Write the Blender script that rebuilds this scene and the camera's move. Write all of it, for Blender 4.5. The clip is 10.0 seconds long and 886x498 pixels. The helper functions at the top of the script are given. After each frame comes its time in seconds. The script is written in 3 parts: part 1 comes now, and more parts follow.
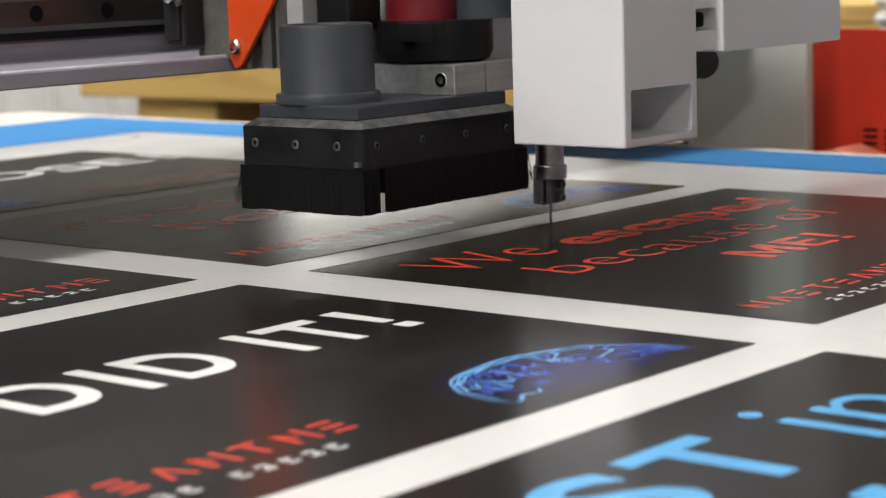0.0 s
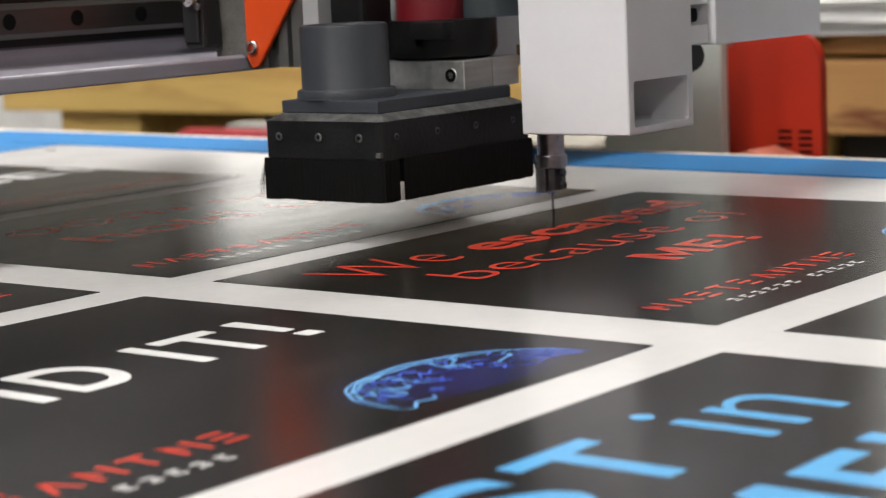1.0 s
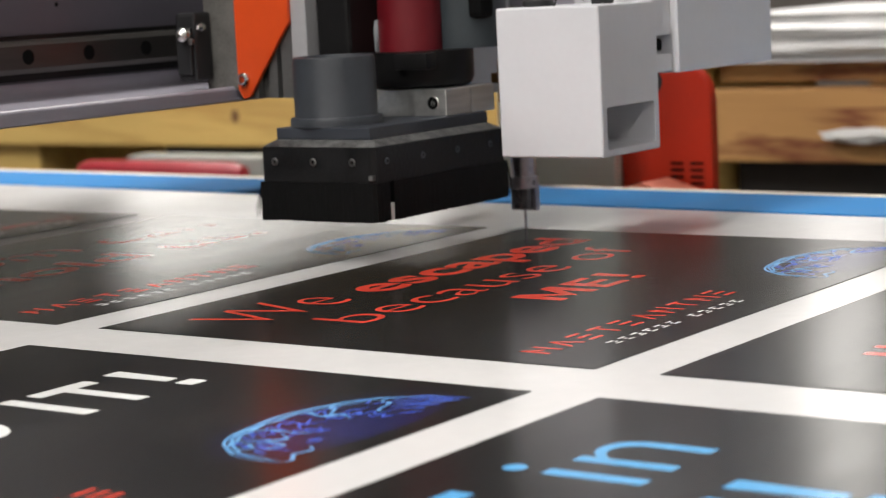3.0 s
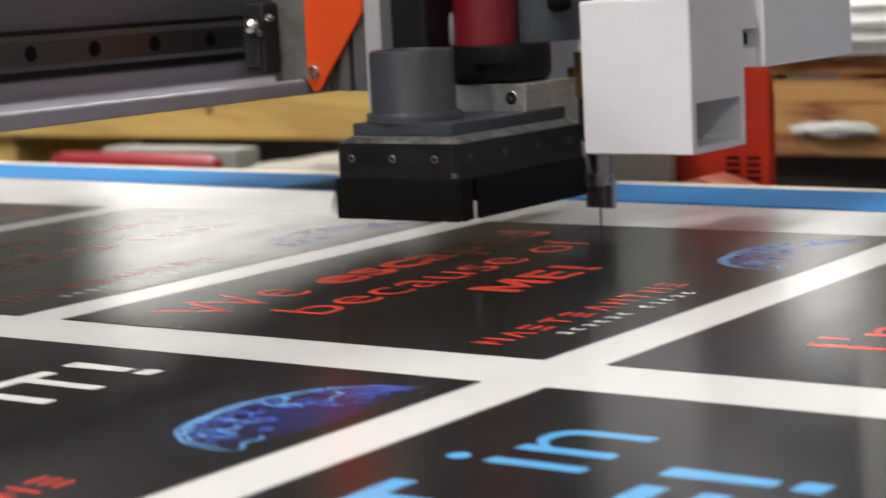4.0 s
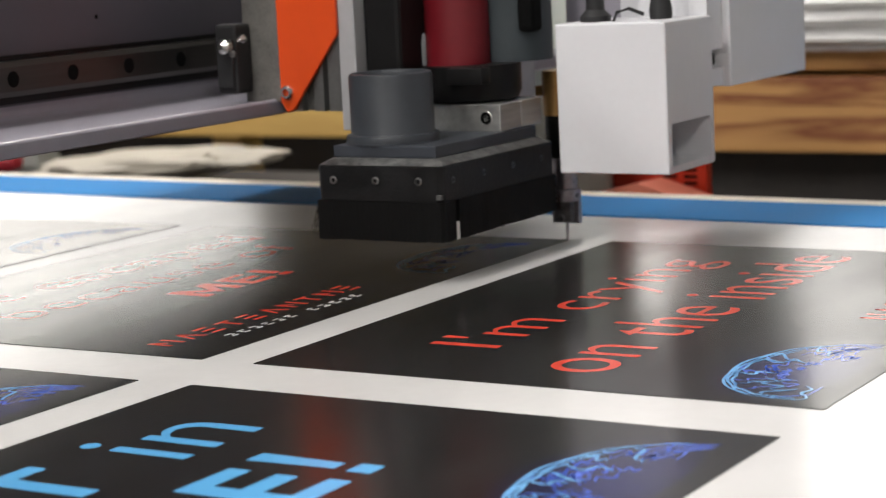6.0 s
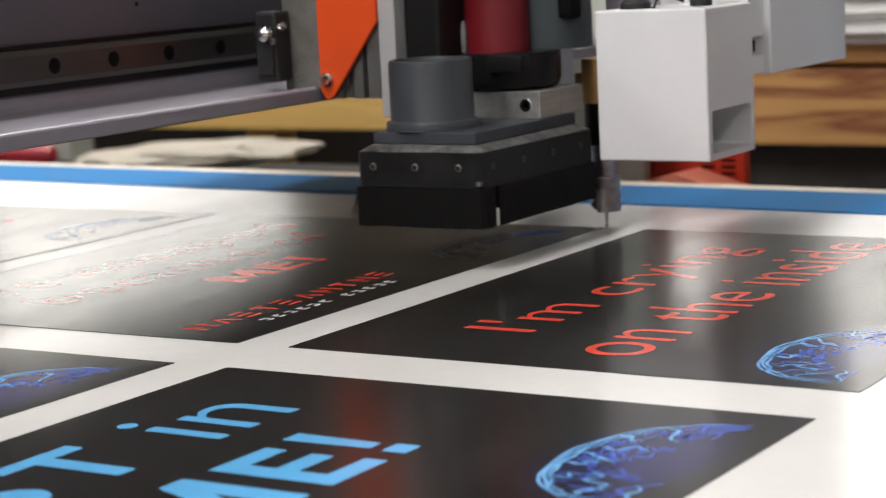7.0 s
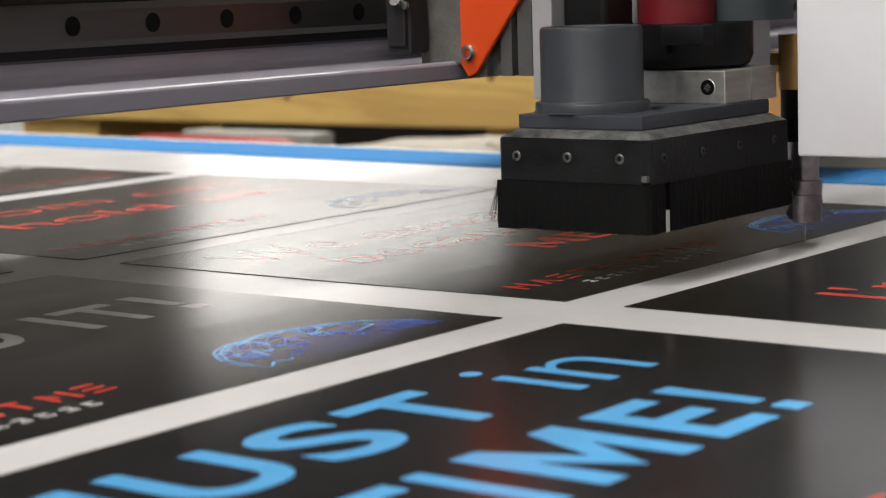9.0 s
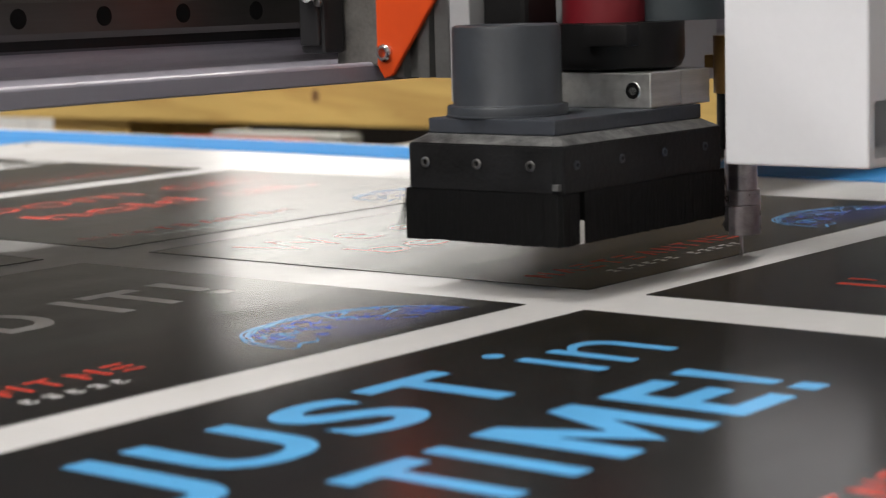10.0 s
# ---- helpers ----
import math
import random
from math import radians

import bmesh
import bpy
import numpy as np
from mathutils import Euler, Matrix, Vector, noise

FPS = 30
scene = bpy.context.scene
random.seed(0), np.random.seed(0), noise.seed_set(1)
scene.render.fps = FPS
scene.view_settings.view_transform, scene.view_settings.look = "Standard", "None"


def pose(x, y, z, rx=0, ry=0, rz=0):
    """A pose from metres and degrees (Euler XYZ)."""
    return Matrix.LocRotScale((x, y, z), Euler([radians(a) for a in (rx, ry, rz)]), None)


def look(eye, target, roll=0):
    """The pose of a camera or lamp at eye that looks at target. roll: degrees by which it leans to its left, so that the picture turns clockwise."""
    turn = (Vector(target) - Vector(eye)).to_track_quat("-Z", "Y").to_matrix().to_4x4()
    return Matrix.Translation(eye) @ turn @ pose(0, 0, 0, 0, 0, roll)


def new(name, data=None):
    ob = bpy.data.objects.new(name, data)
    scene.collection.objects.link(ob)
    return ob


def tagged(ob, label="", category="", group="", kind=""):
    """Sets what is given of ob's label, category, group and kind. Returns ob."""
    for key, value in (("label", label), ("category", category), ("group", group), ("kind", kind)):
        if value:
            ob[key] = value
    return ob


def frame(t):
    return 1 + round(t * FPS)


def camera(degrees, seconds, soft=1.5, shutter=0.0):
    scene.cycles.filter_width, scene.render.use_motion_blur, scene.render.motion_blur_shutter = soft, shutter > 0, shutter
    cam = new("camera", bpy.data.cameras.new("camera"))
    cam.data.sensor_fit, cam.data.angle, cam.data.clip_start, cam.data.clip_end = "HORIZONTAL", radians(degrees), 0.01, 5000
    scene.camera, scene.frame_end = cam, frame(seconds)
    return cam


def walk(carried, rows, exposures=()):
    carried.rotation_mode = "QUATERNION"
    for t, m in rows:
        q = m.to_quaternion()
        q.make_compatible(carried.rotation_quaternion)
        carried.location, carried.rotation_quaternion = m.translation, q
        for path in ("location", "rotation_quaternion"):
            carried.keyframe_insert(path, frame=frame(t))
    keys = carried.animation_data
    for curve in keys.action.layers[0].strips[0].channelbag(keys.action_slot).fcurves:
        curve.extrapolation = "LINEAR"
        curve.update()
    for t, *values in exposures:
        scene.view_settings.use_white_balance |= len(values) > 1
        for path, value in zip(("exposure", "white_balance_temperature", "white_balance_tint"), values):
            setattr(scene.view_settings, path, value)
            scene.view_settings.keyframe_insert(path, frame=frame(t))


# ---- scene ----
cam = camera(24.67, 10.0, soft=1.1, shutter=0.4)
PATH = [
    (0, (0.7421, -0.7659, 0.1637), (-0.2178, 0.3666, -0.0510), -1.76),
    (0.5, (0.7520, -0.7609, 0.1644), (-0.1869, 0.3902, -0.0444), -2.16),
    (1, (0.7530, -0.7522, 0.1617), (-0.1714, 0.4103, -0.0484), -2.53),
    (1.5, (0.7549, -0.7440, 0.1627), (-0.1521, 0.4314, -0.0506), -2.77),
    (2, (0.7635, -0.7457, 0.1709), (-0.1201, 0.4483, -0.0384), -3.06),
    (2.5, (0.7708, -0.7404, 0.1725), (-0.1078, 0.4582, -0.0314), -3.20),
    (2.7, (0.7679, -0.7467, 0.1725), (-0.1024, 0.4581, -0.0259), -2.90),
    (3.8, (0.7707, -0.7491, 0.1767), (-0.1178, 0.4574, -0.0218), -2.92),
    (4, (0.7883, -0.7535, 0.1754), (-0.0733, 0.4573, -0.0287), -2.78),
    (4.2, (0.8088, -0.7530, 0.1776), (-0.0220, 0.4500, -0.0398), -2.33),
    (4.5, (0.8588, -0.7693, 0.2095), (0.0027, 0.4390, -0.0296), -2.73),
    (4.8, (0.8811, -0.7835, 0.2065), (0.0545, 0.4417, -0.0161), -2.79),
    (5, (0.9000, -0.8140, 0.2225), (0.1215, 0.4435, -0.0181), -2.48),
    (5.2, (0.9155, -0.8030, 0.2062), (0.1468, 0.4459, -0.0178), -2.35),
    (5.5, (0.9535, -0.8121, 0.2159), (0.1752, 0.4495, -0.0135), -2.83),
    (6.8, (0.9406, -0.8096, 0.1934), (0.1864, 0.4398, -0.0235), -2.64),
    (7, (0.9495, -0.8147, 0.2021), (0.1566, 0.4383, -0.0246), -2.89),
    (7.5, (0.9408, -0.8128, 0.1978), (0.1345, 0.4319, -0.0271), -2.76),
    (8, (0.9014, -0.8141, 0.1849), (0.0510, 0.4005, -0.0419), -2.67),
    (8.2, (0.8890, -0.7983, 0.1693), (-0.0144, 0.3926, -0.0539), -2.86),
    (8.5, (0.8674, -0.7997, 0.1617), (-0.0315, 0.3808, -0.0585), -2.60),
    (8.7, (0.8620, -0.7926, 0.1568), (-0.0401, 0.3828, -0.0497), -2.55),
    (9, (0.8448, -0.7872, 0.1545), (-0.0687, 0.3859, -0.0438), -1.85),
    (9.5, (0.8410, -0.7878, 0.1503), (-0.0837, 0.3784, -0.0363), -1.60),
    (10, (0.8543, -0.7971, 0.1465), (-0.0798, 0.3691, -0.0462), -1.56),
]
walk(cam, [(t, look(eye, target, roll)) for t, eye, target, roll in PATH])
cam.data.dof.use_dof = True
cam.data.dof.focus_distance = 1.06
cam.data.dof.aperture_fstop = 14

# ---------------------------------------------------------------- light
world = bpy.data.worlds.new("world")
scene.world = world
world.use_nodes = True
wn = world.node_tree.nodes
sky = wn.new("ShaderNodeTexSky")
sky.sky_type, sky.sun_disc = "NISHITA", False
sky.sun_elevation, sky.sun_rotation = radians(38), radians(150)
world.node_tree.links.new(sky.outputs[0], wn["Background"].inputs[0])
wn["Background"].inputs[1].default_value = 0.1
scene.view_settings.exposure = 0.0


def lamp(name, x, y, z, sx, sy, watts, colour=(1.0, 0.97, 0.935)):
    data = bpy.data.lights.new(name, "AREA")
    data.shape, data.size, data.size_y, data.energy, data.color = "RECTANGLE", sx, sy, watts, colour
    ob = new(name, data)
    ob.matrix_world = pose(x, y, z)
    return ob


# Lamps assumed out of view; the last is added to brighten the end panel.
LAMPS = [(0.3, -3.4, 84), (0.0, -1.0, 46), (-0.4, 2.2, 54), (-2.8, -1.8, 80), (-2.6, 1.6, 84), (2.8, -2.6, 46)]
for lx, ly, watts in LAMPS:
    lamp("added_light", lx, ly, 2.62, 0.3, 1.4, watts)


# ---------------------------------------------------------------- materials
def mat(name, colour, rough=0.5, metal=0.0, vary=0.12, scale=30.0, bump=0.0, bump_scale=200.0, stretch=(1, 1, 1), spec=0.5, second=None, coat=0.0):
    m = bpy.data.materials.new(name)
    m.use_nodes = True
    n, l = m.node_tree.nodes, m.node_tree.links
    p = n["Principled BSDF"]
    p.inputs["Metallic"].default_value, p.inputs["Roughness"].default_value = metal, rough
    p.inputs["Specular IOR Level"].default_value = spec
    p.inputs["Coat Weight"].default_value = coat
    tc, mp = n.new("ShaderNodeTexCoord"), n.new("ShaderNodeMapping")
    mp.inputs["Scale"].default_value = stretch
    l.new(tc.outputs["Object"], mp.inputs[0])
    coarse, fine = n.new("ShaderNodeTexNoise"), n.new("ShaderNodeTexNoise")
    coarse.inputs["Scale"].default_value, fine.inputs["Scale"].default_value = scale, scale * 9
    coarse.inputs["Detail"].default_value = fine.inputs["Detail"].default_value = 4
    for t in (coarse, fine):
        l.new(mp.outputs[0], t.inputs["Vector"])
    add = n.new("ShaderNodeMath")
    add.operation = "MULTIPLY_ADD"
    add.inputs[1].default_value = 0.4
    l.new(fine.outputs["Fac"], add.inputs[0])
    l.new(coarse.outputs["Fac"], add.inputs[2])
    ramp = n.new("ShaderNodeValToRGB")
    lo = second or tuple(c * (1 - vary) for c in colour)
    hi = tuple(min(1.0, c * (1 + vary)) for c in colour)
    ramp.color_ramp.elements[0].position, ramp.color_ramp.elements[1].position = 0.45, 0.95
    ramp.color_ramp.elements[0].color, ramp.color_ramp.elements[1].color = (*lo, 1), (*hi, 1)
    l.new(add.outputs[0], ramp.inputs[0])
    l.new(ramp.outputs[0], p.inputs["Base Color"])
    rr = n.new("ShaderNodeMapRange")
    rr.inputs["From Min"].default_value, rr.inputs["From Max"].default_value = 0.3, 1.1
    rr.inputs["To Min"].default_value, rr.inputs["To Max"].default_value = max(0.03, rough * 0.85), min(1, rough * 1.18)
    l.new(add.outputs[0], rr.inputs[0])
    l.new(rr.outputs[0], p.inputs["Roughness"])
    if bump:
        bt, b = n.new("ShaderNodeTexNoise"), n.new("ShaderNodeBump")
        bt.inputs["Scale"].default_value, bt.inputs["Detail"].default_value = bump_scale, 3
        b.inputs["Strength"].default_value, b.inputs["Distance"].default_value = bump, 0.001
        l.new(mp.outputs[0], bt.inputs["Vector"])
        l.new(bt.outputs["Fac"], b.inputs["Height"])
        l.new(b.outputs[0], p.inputs["Normal"])
    return m


def glow(name, colour, strength):
    m = bpy.data.materials.new(name)
    m.use_nodes = True
    p = m.node_tree.nodes["Principled BSDF"]
    p.inputs["Base Color"].default_value = (*colour, 1)
    p.inputs["Emission Color"].default_value = (*colour, 1)
    p.inputs["Emission Strength"].default_value = strength
    return m


def wood(name, light, dark, along=0):
    m = bpy.data.materials.new(name)
    m.use_nodes = True
    n, l = m.node_tree.nodes, m.node_tree.links
    p = n["Principled BSDF"]
    p.inputs["Roughness"].default_value = 0.65
    tc, mp, info = n.new("ShaderNodeTexCoord"), n.new("ShaderNodeMapping"), n.new("ShaderNodeObjectInfo")
    sc = [9.0, 9.0, 9.0]
    sc[along] = 0.9
    mp.inputs["Scale"].default_value = sc
    off = n.new("ShaderNodeVectorMath")
    off.operation = "ADD"
    l.new(tc.outputs["Object"], off.inputs[0])
    l.new(info.outputs["Random"], off.inputs[1])
    l.new(off.outputs[0], mp.inputs[0])
    nz = n.new("ShaderNodeTexNoise")
    nz.inputs["Scale"].default_value, nz.inputs["Detail"].default_value, nz.inputs["Distortion"].default_value = 1.6, 5, 1.2
    l.new(mp.outputs[0], nz.inputs["Vector"])
    wv = n.new("ShaderNodeMath")
    wv.operation = "MULTIPLY"
    wv.inputs[1].default_value = 9
    fr = n.new("ShaderNodeMath")
    fr.operation = "PINGPONG"
    fr.inputs[1].default_value = 1.0
    l.new(nz.outputs["Fac"], wv.inputs[0])
    l.new(wv.outputs[0], fr.inputs[0])
    ramp = n.new("ShaderNodeValToRGB")
    ramp.color_ramp.elements[0].color, ramp.color_ramp.elements[1].color = (*light, 1), (*dark, 1)
    ramp.color_ramp.elements[0].position = 0.35
    l.new(fr.outputs[0], ramp.inputs[0])
    l.new(ramp.outputs[0], p.inputs["Base Color"])
    b = n.new("ShaderNodeBump")
    b.inputs["Strength"].default_value, b.inputs["Distance"].default_value = 0.3, 0.002
    l.new(fr.outputs[0], b.inputs["Height"])
    l.new(b.outputs[0], p.inputs["Normal"])
    return m


def halo(name, inner, outer):
    """Printed soft glow: dark blue in the middle, fading to the black of the print."""
    m = bpy.data.materials.new(name)
    m.use_nodes = True
    n, l = m.node_tree.nodes, m.node_tree.links
    p = n["Principled BSDF"]
    p.inputs["Roughness"].default_value = 0.22
    tc, mp, gr = n.new("ShaderNodeTexCoord"), n.new("ShaderNodeMapping"), n.new("ShaderNodeTexGradient")
    gr.gradient_type = "SPHERICAL"
    mp.inputs["Scale"].default_value = (22, 13.8, 1)
    l.new(tc.outputs["Object"], mp.inputs[0])
    l.new(mp.outputs[0], gr.inputs[0])
    nz = n.new("ShaderNodeTexNoise")
    nz.inputs["Scale"].default_value, nz.inputs["Detail"].default_value = 45, 5
    l.new(tc.outputs["Object"], nz.inputs["Vector"])
    mul = n.new("ShaderNodeMath")
    mul.operation = "MULTIPLY"
    l.new(gr.outputs["Fac"], mul.inputs[0])
    l.new(nz.outputs["Fac"], mul.inputs[1])
    ramp = n.new("ShaderNodeValToRGB")
    ramp.color_ramp.elements[0].color, ramp.color_ramp.elements[1].color = (*outer, 1), (*inner, 1)
    ramp.color_ramp.elements[1].position = 0.42
    l.new(mul.outputs[0], ramp.inputs[0])
    l.new(ramp.outputs[0], p.inputs["Base Color"])
    return m


BLACK = (0.0095, 0.0092, 0.009)
M_black = mat("black_print", BLACK, 0.22, 0, 0.1, 40, 0.010, 900, (1, 0.25, 1))
M_white = mat("white_board", (0.67, 0.66, 0.65), 0.20, 0, 0.03, 12, 0.03, 700)
M_red_ink = mat("red_ink", (0.62, 0.055, 0.032), 0.22, 0, 0.06, 40, 0.010, 900, (1, 0.25, 1))
M_white_ink = mat("white_ink", (0.80, 0.80, 0.79), 0.22, 0, 0.03, 40, 0.010, 900, (1, 0.25, 1))
M_blue_ink = mat("blue_ink", (0.10, 0.38, 0.70), 0.22, 0, 0.06, 40, 0.010, 900, (1, 0.25, 1))
M_brain = mat("blue_line_ink", (0.065, 0.13, 0.56), 0.22, 0, 0.6, 130, 0.010, 900, (1, 0.25, 1))
M_brain2 = mat("pale_blue_line_ink", (0.14, 0.36, 0.84), 0.22, 0, 0.6, 130, 0.010, 900, (1, 0.25, 1))
M_halo = halo("navy_glow_print", (0.013, 0.015, 0.090), BLACK)
M_kerf = mat("cut_line", (0.02, 0.018, 0.016), 0.9)
M_tape = mat("blue_tape", (0.031, 0.19, 0.45), 0.75, 0, 0.06, 25, 0.15, 500, (1, 1, 1), 0.15)
M_bed = mat("cream_spoilboard", (0.66, 0.60, 0.50), 0.7, 0, 0.08, 30, 0.2, 300)
M_frame = mat("table_steel", (0.10, 0.10, 0.105), 0.5, 0.3, 0.2, 20)
# One lilac-grey paint in two copies: shaded for the beam, lit for the lip.
M_lilac_shaded = mat("lilac_grey_shaded", (0.088, 0.082, 0.101), 0.42, 0, 0.06, 14, 0.06, 350)
M_lilac_lit = mat("lilac_grey_lit", (0.31, 0.295, 0.34), 0.38, 0, 0.06, 14, 0.06, 350)
M_under_shade = mat("underside_shade_grey", (0.05, 0.048, 0.05), 0.6, 0, 0.2, 20)
M_rail = mat("ground_rail_steel", (0.085, 0.080, 0.076), 0.36, 0.85, 0.15, 60, 0.05, 600, (1, 0.05, 1))
M_hole = mat("dark_hole", (0.004, 0.004, 0.004), 0.8, 0, 0.12, 30, 0, 200, (1, 1, 1), 0.1)
M_steel = mat("grey_machined_steel", (0.18, 0.173, 0.158), 0.5, 0.5, 0.35, 50, 0.12, 300)
M_rib = mat("extruded_aluminium", (0.18, 0.18, 0.175), 0.42, 0.7, 0.2, 40)
M_seal = mat("black_rubber_seal", (0.012, 0.012, 0.013), 0.55, 0, 0.2, 60)
M_orange = mat("orange_paint", (0.72, 0.075, 0.009), 0.42, 0, 0.05, 25, 0.08, 250)
M_chrome = mat("bright_screw_steel", (0.62, 0.61, 0.59), 0.25, 1.0, 0.15, 200)
M_screw = mat("dull_screw_steel", (0.22, 0.215, 0.21), 0.4, 0.9, 0.35, 300)
M_plate = mat("light_grey_plate", (0.42, 0.42, 0.43), 0.45, 0.1, 0.06, 30)
M_motor = mat("black_motor_paint", (0.008, 0.0078, 0.008), 0.42, 0.0, 0.3, 30, 0, 200, (1, 1, 1), 0.25)
M_shoe = mat("black_shoe_plastic", (0.0075, 0.0075, 0.008), 0.5, 0, 0.6, 55, 0.35, 380, (1, 1, 1), 0.3)
M_shoe_top = mat("grey_shoe_plastic", (0.038, 0.043, 0.054), 0.48, 0, 0.2, 40, 0.15, 400)
M_worn = mat("scuffed_chamfer", (0.090, 0.090, 0.088), 0.55, 0, 0.6, 130, 0.5, 300, (1, 1, 1), 0.4, (0.012, 0.012, 0.013))
M_bristle = mat("black_bristles", (0.003, 0.003, 0.003), 0.6, 0, 0.4, 700, 0.5, 1400, (1, 1, 0.04), 0.2)
M_pipe = mat("grey_pvc_pipe", (0.040, 0.045, 0.053), 0.45, 0, 0.15, 45, 0.1, 300)
M_alu = mat("brushed_aluminium", (0.60, 0.60, 0.58), 0.36, 0.85, 0.16, 30, 0.1, 500, (8, 0.6, 8))
M_red = mat("dark_red_spindle", (0.16, 0.007, 0.013), 0.42, 0.1, 0.1, 30)
M_guard = mat("grey_green_plastic", (0.34, 0.38, 0.40), 0.42, 0, 0.08, 40)
M_housing = mat("dark_grey_green", (0.036, 0.046, 0.052), 0.42, 0, 0.1, 40)
M_cover = mat("white_cover_paint", (0.70, 0.70, 0.725), 0.40, 0, 0.025, 25, 0.05, 500)
M_brass = mat("bronze", (0.30, 0.17, 0.06), 0.35, 0.8, 0.25, 50)
M_tool = mat("tool_steel", (0.36, 0.33, 0.35), 0.30, 0.95, 0.25, 150)
M_clamp = mat("blackened_steel", (0.11, 0.105, 0.11), 0.32, 0.7, 0.3, 150)
M_gred = mat("red_orange_enamel", (0.47, 0.028, 0.009), 0.38, 0, 0.1, 20, 0.06, 120)
M_foot_lit = mat("red_enamel_lit_salmon", (0.66, 0.20, 0.13), 0.5, 0, 0.1, 20)
M_pale = mat("pale_green_grey_panel", (0.70, 0.74, 0.68), 0.5, 0, 0.06, 8)
M_pine = wood("pine_plank", (0.48, 0.25, 0.085), (0.19, 0.055, 0.018))
M_pine2 = wood("yellow_plank", (0.62, 0.42, 0.13), (0.50, 0.31, 0.09))
M_knot = mat("pine_knot", (0.17, 0.085, 0.030), 0.7, 0, 0.4, 120)
M_floor = mat("concrete", (0.30, 0.29, 0.28), 0.6, 0, 0.25, 1.5, 0.2, 40)
M_backwall = mat("grey_wall_paint", (0.15, 0.135, 0.12), 0.75, 0, 0.15, 1.2, 0.1, 60)
M_wall = mat("wall_paint", (0.62, 0.61, 0.59), 0.7, 0, 0.06, 1.2, 0.1, 60)
M_green = mat("dull_green_plastic", (0.10, 0.17, 0.11), 0.5, 0, 0.2, 8)
M_dark = mat("dark_cloth", (0.03, 0.026, 0.024), 0.8, 0, 0.4, 12)
M_redroll = mat("red_plastic_wrap", (0.26, 0.012, 0.022), 0.4, 0, 0.25, 14)
M_paper = mat("white_paper_stack", (0.62, 0.61, 0.59), 0.6, 0, 0.08, 9, 0.2, 30)
M_sack = mat("beige_sack_paper", (0.33, 0.30, 0.25), 0.65, 0, 0.15, 12, 0.3, 40)
M_carton = mat("pale_grey_card", (0.30, 0.31, 0.285), 0.7, 0, 0.1, 9, 0.2, 30)
M_wrap = mat("crumpled_white_wrap", (0.74, 0.73, 0.72), 0.4, 0, 0.08, 9, 0.9, 14)
M_tube = glow("tube_glow", (1.0, 0.97, 0.93), 6.0)
M_day = glow("daylight", (1.0, 0.975, 0.93), 3.1)


# ---------------------------------------------------------------- mesh helpers
def part(name, bm, material, parent=None, label="", smooth=False):
    bmesh.ops.recalc_face_normals(bm, faces=bm.faces)
    me = bpy.data.meshes.new(name)
    bm.to_mesh(me)
    bm.free()
    me.materials.append(material)
    if smooth:
        for f in me.polygons:
            f.use_smooth = True
        me.set_sharp_from_angle(angle=radians(35))
    ob = new(name, me)
    if parent:
        ob.parent = parent
    if label:
        ob["label"] = label
    return ob


def thing(name, label, category, m=None, group="", kind=""):
    ob = new(name)
    ob.matrix_world = m or Matrix()
    return tagged(ob, label, category, group, kind)


def box(x0, x1, y0, y1, z0, z1, bevel=0.0, seg=2):
    bm = bmesh.new()
    bmesh.ops.create_cube(bm, size=1)
    bmesh.ops.scale(bm, vec=(x1 - x0, y1 - y0, z1 - z0), verts=bm.verts)
    bmesh.ops.translate(bm, vec=((x0 + x1) / 2, (y0 + y1) / 2, (z0 + z1) / 2), verts=bm.verts)
    if bevel:
        bmesh.ops.bevel(bm, geom=bm.edges[:], offset=bevel, segments=seg, affect="EDGES", profile=0.6)
    return bm


def turned(profile, n=40, m=None):
    """A body of revolution about z from (radius, height) pairs."""
    bm = bmesh.new()
    rings = []
    for r, z in profile:
        rings.append([bm.verts.new((r * math.cos(2 * math.pi * i / n), r * math.sin(2 * math.pi * i / n), z)) for i in range(n)])
    for a, b in zip(rings, rings[1:]):
        for i in range(n):
            bm.faces.new((a[i], a[(i + 1) % n], b[(i + 1) % n], b[i]))
    bm.faces.new(rings[0][::-1])
    bm.faces.new(rings[-1])
    if m:
        bmesh.ops.transform(bm, matrix=m, verts=bm.verts)
    return bm


def prism(points, axis, a0, a1, bevel=0.0):
    """An outline pushed along an axis. points are the two other coordinates in xyz order."""
    bm = bmesh.new()

    def at(p, a):
        return {"x": (a, p[0], p[1]), "y": (p[0], a, p[1]), "z": (p[0], p[1], a)}[axis]
    lo, hi = [bm.verts.new(at(p, a0)) for p in points], [bm.verts.new(at(p, a1)) for p in points]
    bm.faces.new(lo)
    bm.faces.new(hi[::-1])
    for i in range(len(points)):
        j = (i + 1) % len(points)
        bm.faces.new((lo[i], lo[j], hi[j], hi[i]))
    if bevel:
        bmesh.ops.bevel(bm, geom=bm.edges[:], offset=bevel, segments=2, affect="EDGES")
    return bm


def join(*bms):
    out = bmesh.new()
    for bm in bms:
        me = bpy.data.meshes.new("tmp")
        bm.to_mesh(me)
        out.from_mesh(me)
        bpy.data.meshes.remove(me)
        bm.free()
    return out


